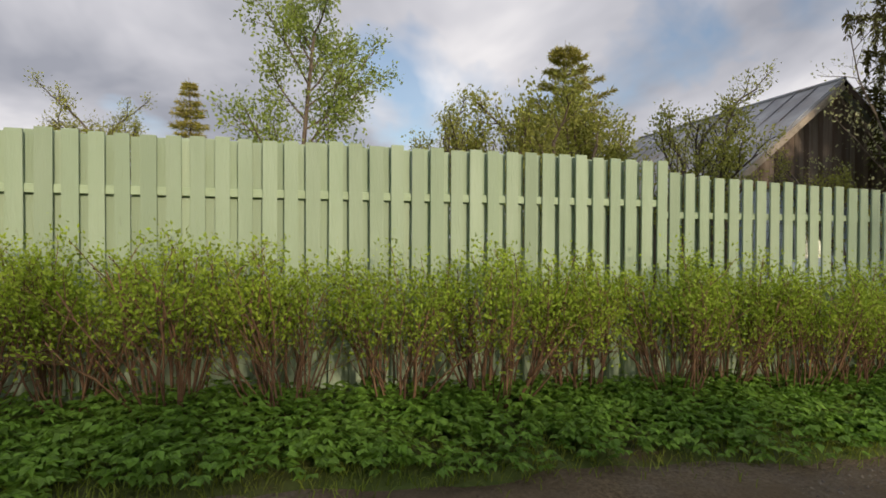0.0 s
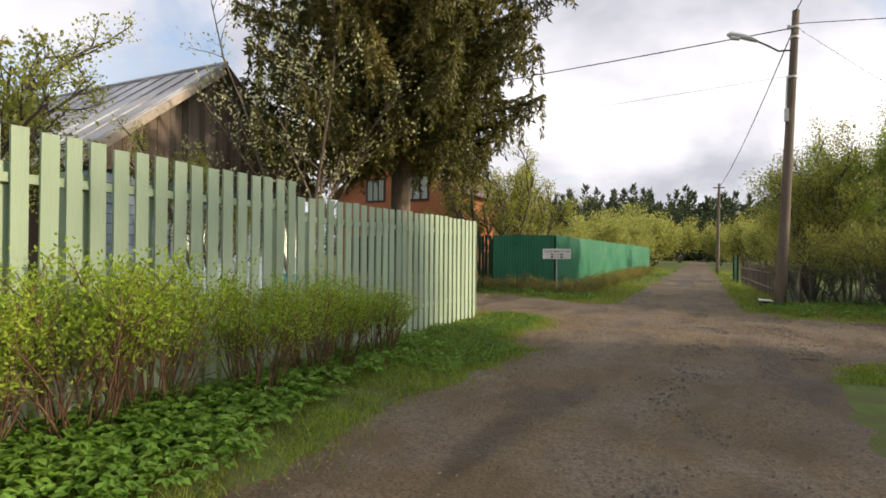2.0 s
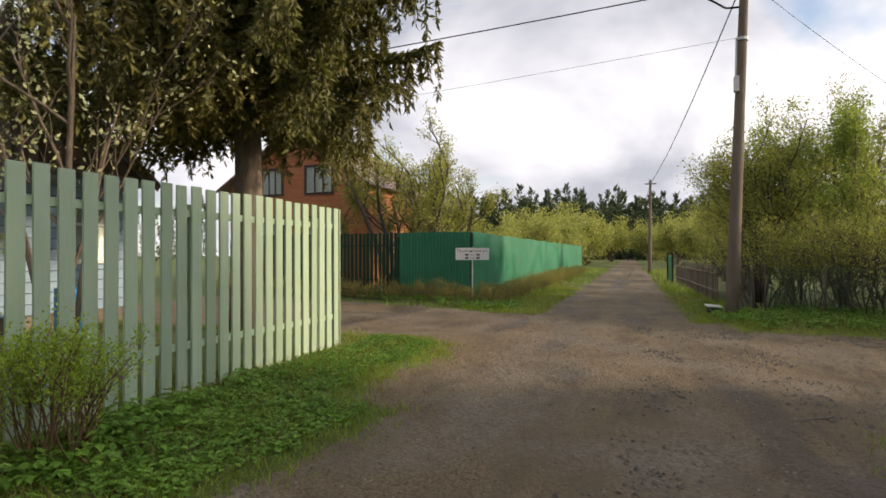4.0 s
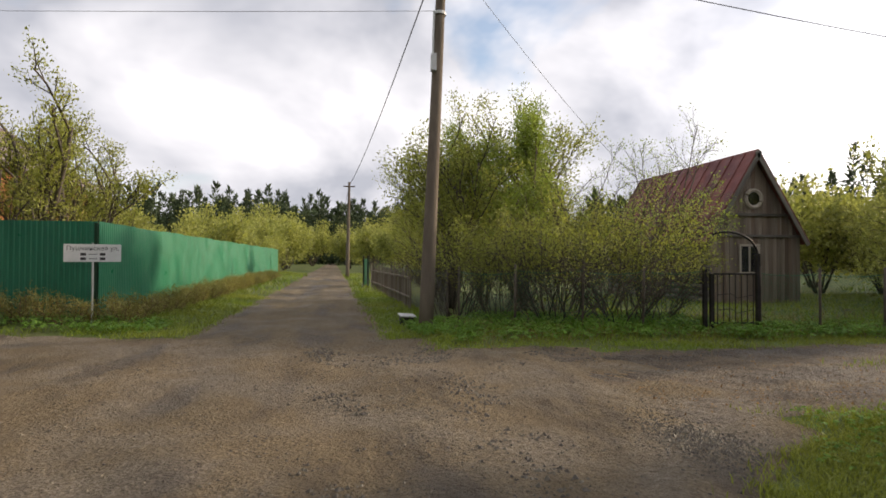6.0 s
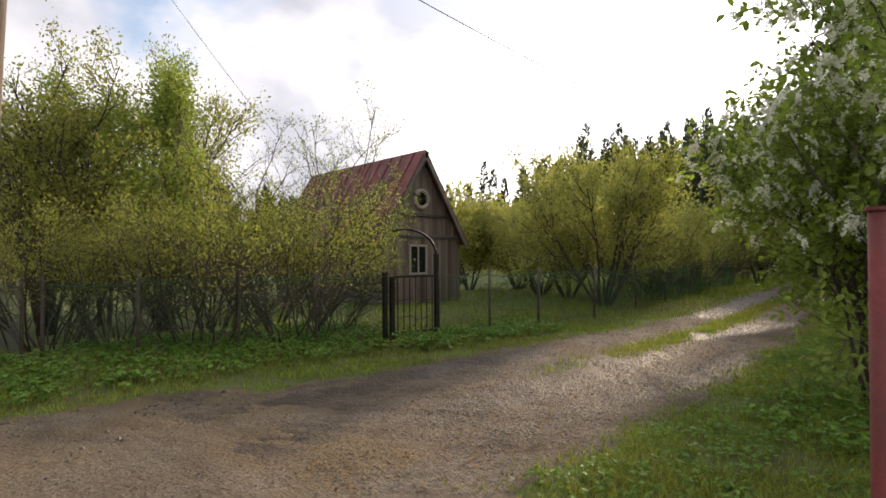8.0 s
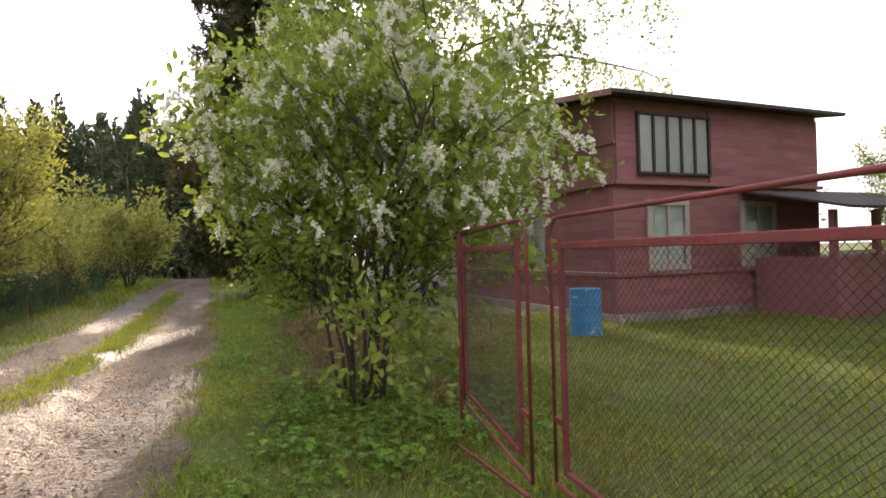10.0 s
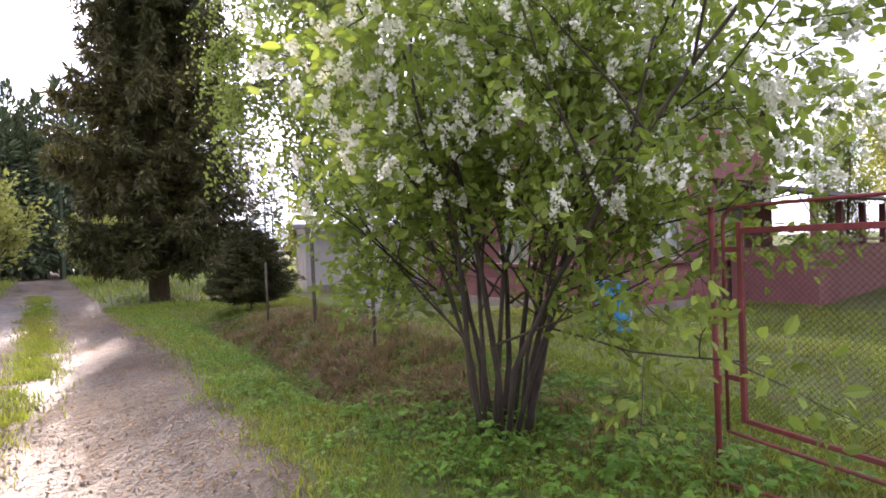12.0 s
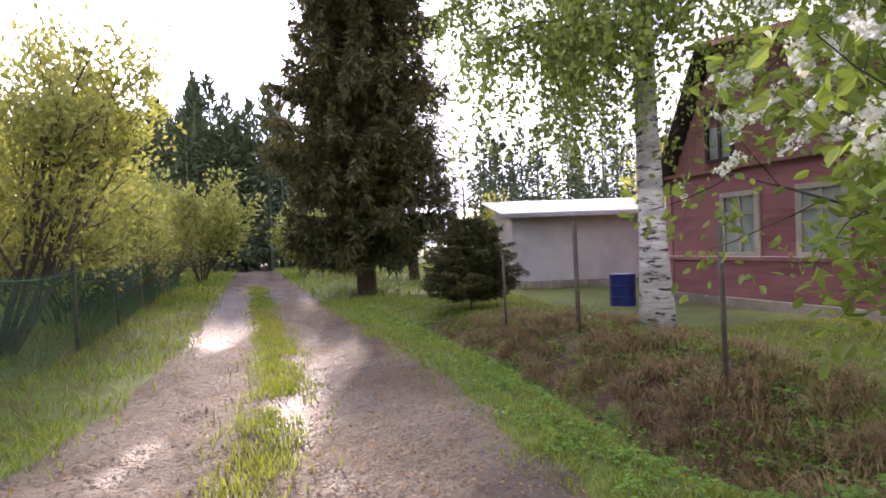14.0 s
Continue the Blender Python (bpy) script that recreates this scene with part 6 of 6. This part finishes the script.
apple, _, _ = broadleaf("apple_tree", "apple tree with sparse grey-green buds", "tree", np.random.default_rng(82), 3, 4.6, 0.07, OPEN, 0.055, 3.0, M_LEAF_OLIVE, M_TWIG_DARK, fan=0.4, jitter=0.07, group="garden apple trees", m=at_ground(6.7, 9.6, 0, 1.35))
full, _, _ = broadleaf("fruit_tree", "round fruit tree in olive green leaf", "tree", np.random.default_rng(83), 4, 7.4, 0.09, OPEN, 0.12, 3.2, M_LEAF_OLIVE, M_BARK, fan=0.5, jitter=0.16, group="garden fruit trees", m=at_ground(5.6, 13.2))
place(full, 7.3, 15.2, 70, 0.92)
place(full, 3.6, 14.6, 250, 0.82)
place(full, 10.2, 21.0, 160, 1.0)
place(full, 1.5, 24.5, 100, 0.85)
place(apple, -6.0, 21, 200, 1.5)
place(apple, -8.5, 20, 20, 1.5)
place(apple, 3.2, 12.0, 75, 1.3)
place(apple, 10.1, 8.4, 120, 0.85)
blossom, _, _ = broadleaf("plum_tree", "slender plum tree with pale green leaves before the plank gable", "tree", np.random.default_rng(84), 3, 7.6, 0.05, OPEN, 0.075, 0.9, M_LEAF_PALE, M_BARK, fan=0.26, jitter=0.09, m=at_ground(11.2, 7.3))
place(apple, 24.8, 8.0, 200, 1.4)
place(apple, 27.2, 8.4, 130, 1.4)
place(apple, 23.9, 8.6, 80, 1.5)
place(apple, 25.9, 7.6, 10, 1.4)
place(apple, 28.5, 8.2, 190, 1.25)
place(apple, 23.2, 11.4, 280, 0.85)
will, _, _ = broadleaf("willow_bush", "bushy willow in yellow-green leaf", "tree", np.random.default_rng(85), 11, 4.4, 0.04, OPEN, 0.085, 2.4, M_LEAF_YELLOW, M_TWIG_DARK, fan=0.72, jitter=0.13, group="willow bushes", m=at_ground(19.35, -13.7))
FARW = dict(OPEN, levels=2, kids=(6, 5))
farw, _, _ = broadleaf("willow_bush", "bushy willow in yellow-green leaf far off", "tree", np.random.default_rng(185), 7, 4.8, 0.045, FARW, 0.21, 3.6, M_LEAF_YELLOW, M_TWIG_DARK, fan=0.5, jitter=0.26, group="willow bushes", m=at_ground(44, 8.0))
for x, y, rz, s in ((30.5, 7.6, 40, 0.62), (34, 8.5, 130, 0.7), (40, 9, 210, 0.8), (56, 7.2, 60, 0.85), (62, 7.8, 150, 1.15), (70, 6.8, 300, 1.3), (80, 7.5, 10, 1.6), (46, -5.5, 90, 1.0), (58, -3.8, 200, 1.1), (72, -2.5, 250, 1.3), (90, 0, 100, 1.3), (88, 9, 77, 1.8), (50, 10, 20, 1.0), (64, 13, 80, 1.3), (76, 12, 140, 1.5), (98, 15, 200, 2.0), (104, 6, 260, 1.8), (112, -3, 320, 1.9), (86, -7, 45, 1.5), (68, -8, 95, 1.3), (120, 20, 10, 2.2), (96, -14, 120, 1.8), (45, 14, 33, 1.2)):
    place(farw, x, y, rz, s)
will.scale = (1.02, 1.02, 1.2)

# ---- thicket and trees inside the netting fence ----
leafy, _, _ = broadleaf("roadside_tree", "bushy tree in small olive-green spring leaf", "tree", np.random.default_rng(386), 7, 6.4, 0.05, dict(OPEN, wobble=0.10, still=0.3), 0.08, 2.8, M_LEAF_OLIVE, M_TWIG_DARK, fan=0.22, jitter=0.14, group="trees behind the netting fence", m=at_ground(23.6, -2.4, 0, 0.88))
light, _, _ = broadleaf("young_aspen", "slender tree with light green leaves", "tree", np.random.default_rng(87), 2, 7.4, 0.06, TALL, 0.08, 4.0, M_LEAF_LIGHT, M_BARK, fan=0.10, jitter=0.15, group="trees behind the netting fence", m=at_ground(22.6, -4.0))
bare, _, _ = broadleaf("old_apple_tree", "leaning old apple tree with nearly bare branches", "tree", np.random.default_rng(88), 9, 5.0, 0.03, dict(OPEN, kids=(9, 7, 6), thin=0.45, wobble=0.16, lift=(0.0, 0.03, 0.05, 0.06)), 0.045, 0.45, M_LEAF_LIGHT, M_TWIG_DARK, fan=0.75, jitter=0.05, m=at_ground(21.4, -5.6))
THICK = dict(levels=2, kids=(7, 6), ratio=0.45, angle=36, wobble=0.16, lift=(0.05, 0.02, 0.0), sides=5, **{"from": 0.2})
shrub, _, _ = broadleaf("tangled_shrub", "dense tangled shrub with dark bare stems and small leaves on top", "shrub", np.random.default_rng(89), 26, 3.4, 0.017, THICK, 0.055, 2.0, M_LEAF_OLIVE, M_TWIG_DARK, fan=0.70, jitter=0.08, group="thicket behind the netting fence", base_r=0.6, bare=(0.7, 2.3), m=at_ground(19.6, -5.05, 0, 0.9))
for x, y, rz, s in ((20.2, -3.9, 60, 0.95), (20.9, -2.9, 140, 0.70), (21.6, -2.2, 220, 0.84), (22.0, -4.6, 300, 1.0), (20.0, -6.0, 20, 0.66)):
    place(shrub, x, y, rz, s)
for x, y, rz, s in ((25.8, -2.6, 100, 0.85), (28.5, -2.8, 30, 0.6), (32, -2.8, 200, 0.5), (24.8, -4.6, 250, 0.95), (37, -3.2, 310, 0.7), (42, -3.4, 60, 0.8)):
    place(leafy, x, y, rz, s)
for x, y, rz, s in ((24.2, -3.4, 80, 0.9), (24, -22, 10, 0.8)):
    place(light, x, y, rz, s)
for x, y, rz, s in ((21.6, -15.4, 60, 0.9), (23.6, -16.6, 200, 0.9), (26.6, -19.0, 100, 1.05), (21.0, -19.5, 150, 0.8)):
    place(will, x, y, rz, s)
for x, y, rz, s in ((22.0, -24.0, 240, 0.9), (28, -17.5, 300, 1.1), (32, -21, 20, 1.2), (26, -26, 80, 1.3), (20.6, -29, 170, 0.95), (23.0, -34, 20, 1.15), (17.0, -33, 60, 0.8), (14.5, -31, 200, 0.7)):
    place(farw, x, y, rz, s)
for x, y, rz, s in ((19.9, -16.8, 40, 0.7), (20.2, -19.4, 130, 0.75), (20.9, -22.6, 220, 0.8), (21.4, -26.5, 300, 0.9)):
    place(shrub, x, y, rz, s)
# yard and garden trees south of the road, some of them unseen shade casters
place(full, 3.2, -7.5, 30, 0.8)
place(light, 5.6, -6.8, 110, 0.6)
# full copies from here on: out of view, added to shade fence and hedge
place(full, -2.6, -5.8, 300, 0.8)
place(full, -8.0, -6.8, 140, 0.85)
place(full, 1.2, -5.6, 10, 0.7)
place(full, -5.6, -12.5, 10, 1.0)
place(full, -0.5, -8.5, 200, 0.9)
place(full, -4.5, -7.5, 80, 0.85)
place(light, 1.2, -11, 250, 0.7)
place(leafy, 3.0, -17, 20, 1.0)
for x, y, rz, s in ((4.0, -22, 50, 1.2), (-2, -24, 190, 1.3), (0.5, -16, 280, 0.9), (9.4, -24.5, 310, 0.7)):
    place(farw, x, y, rz, s)

# clipped hedge at the far corner
HEDGE = dict(levels=2, kids=(4, 3), ratio=0.42, angle=38, wobble=0.15, lift=(0.05, 0.05, 0.02), sides=4, **{"from": 0.2})
hb, _, _ = broadleaf("hedge_bush", "low clipped hedge bush of brown twigs and small leaves", "hedge", np.random.default_rng(91), 12, 0.82, 0.010, HEDGE, 0.034, 2.2, M_CATKIN, M_TWIG, fan=0.6, jitter=0.05, group="clipped hedge before the green fence", crown="foliage", base_r=0.3, m=at_ground(21.0, 4.6))
rh = np.random.default_rng(92)
for i in range(14):
    place(hb, 21.0 + 0.1 * float(rh.normal()), 5.25 + i * 0.62, float(rh.uniform(0, 360)), float(rh.uniform(0.85, 1.1)))
for i in range(34):
    place(hb, 21.7 + i * 0.72, 4.55 + 0.01 * i, float(rh.uniform(0, 360)), float(rh.uniform(0.85, 1.1)))


# ---- far woods ----
def far_woods(name, label, rng, trees, material, spray, n):
    """Many distant spruces, each of tiers of drooping sprays round a trunk, in one mesh."""
    g = Geo()
    P, A = [], []
    for x, y, tall in trees:
        f = rng.uniform(0, 1, n) ** 1.1
        a = rng.uniform(0, 6.28, n)
        r = (tall * 0.19 * (1 - f) + 0.03) * rng.uniform(0.35, 1.0, n)
        P.append(np.stack([x + np.cos(a) * r, y + np.sin(a) * r, tall * (0.08 + 0.9 * f)], 1))
        A.append(np.stack([np.cos(a), np.sin(a), -0.6 + 2.6 * f ** 3], 1))
        g.tube([(x, y, -0.5), (x, y, tall * 0.9)], [tall * 0.015, 0.03], 4, cap=False)
        P.append(np.array([[x, y, tall * 0.93]]))
        A.append(np.array([[0.0, 0.0, 1.0]]))
    g.leaves(np.concatenate(P), spray, rng, 0.34, 0, 0.4, axis=np.concatenate(A))
    return solid(name, g, material, label, "forest", kind="stuff")


rw = np.random.default_rng(95)
tr = [(float(rw.uniform(135, 230)), float(rw.uniform(-50, 110)), float(rw.uniform(11, 18))) for _ in range(900)]
tr += [(float(rw.uniform(70, 130)), float(rw.uniform(-90, -18)), float(rw.uniform(7, 11))) for _ in range(130)]
far_woods("far_spruce_wood", "dark spruce forest beyond the road's end", rw, tr, M_NEEDLE_HAZED, 1.3, 250)
tr = []
for _ in range(150):
    x, y = float(rw.uniform(24, 75)), float(rw.uniform(-78, -50))
    tr.append((x, y, float(rw.uniform(9, 12)) if x > 60 else float(rw.uniform(11, 16))))
tr += [(float(rw.uniform(26, 47)), float(rw.uniform(-66, -52)), float(rw.uniform(10, 16))) for _ in range(90)]
tr += [(float(rw.uniform(28, 56)), float(rw.uniform(-64, -56)), float(rw.uniform(11, 15))) for _ in range(80)]
tr += [(float(rw.uniform(-30, 12)), float(rw.uniform(-80, -50)), float(rw.uniform(9, 14))) for _ in range(90)]
tr += [(float(rw.uniform(18.5, 28)), float(rw.uniform(-58, -40)), float(rw.uniform(8, 12))) for _ in range(36)]
tr += [(float(rw.uniform(10, 21)), float(rw.uniform(-64, -46)), float(rw.uniform(7, 11))) for _ in range(36)]
tr += [(float(rw.uniform(-60, 100)), float(rw.uniform(70, 110)), float(rw.uniform(9, 14))) for _ in range(100)]
far_woods("track_spruce_wood", "dark spruce forest at the end of the dirt track", rw, tr, M_NEEDLE_HAZED, 0.6, 430)
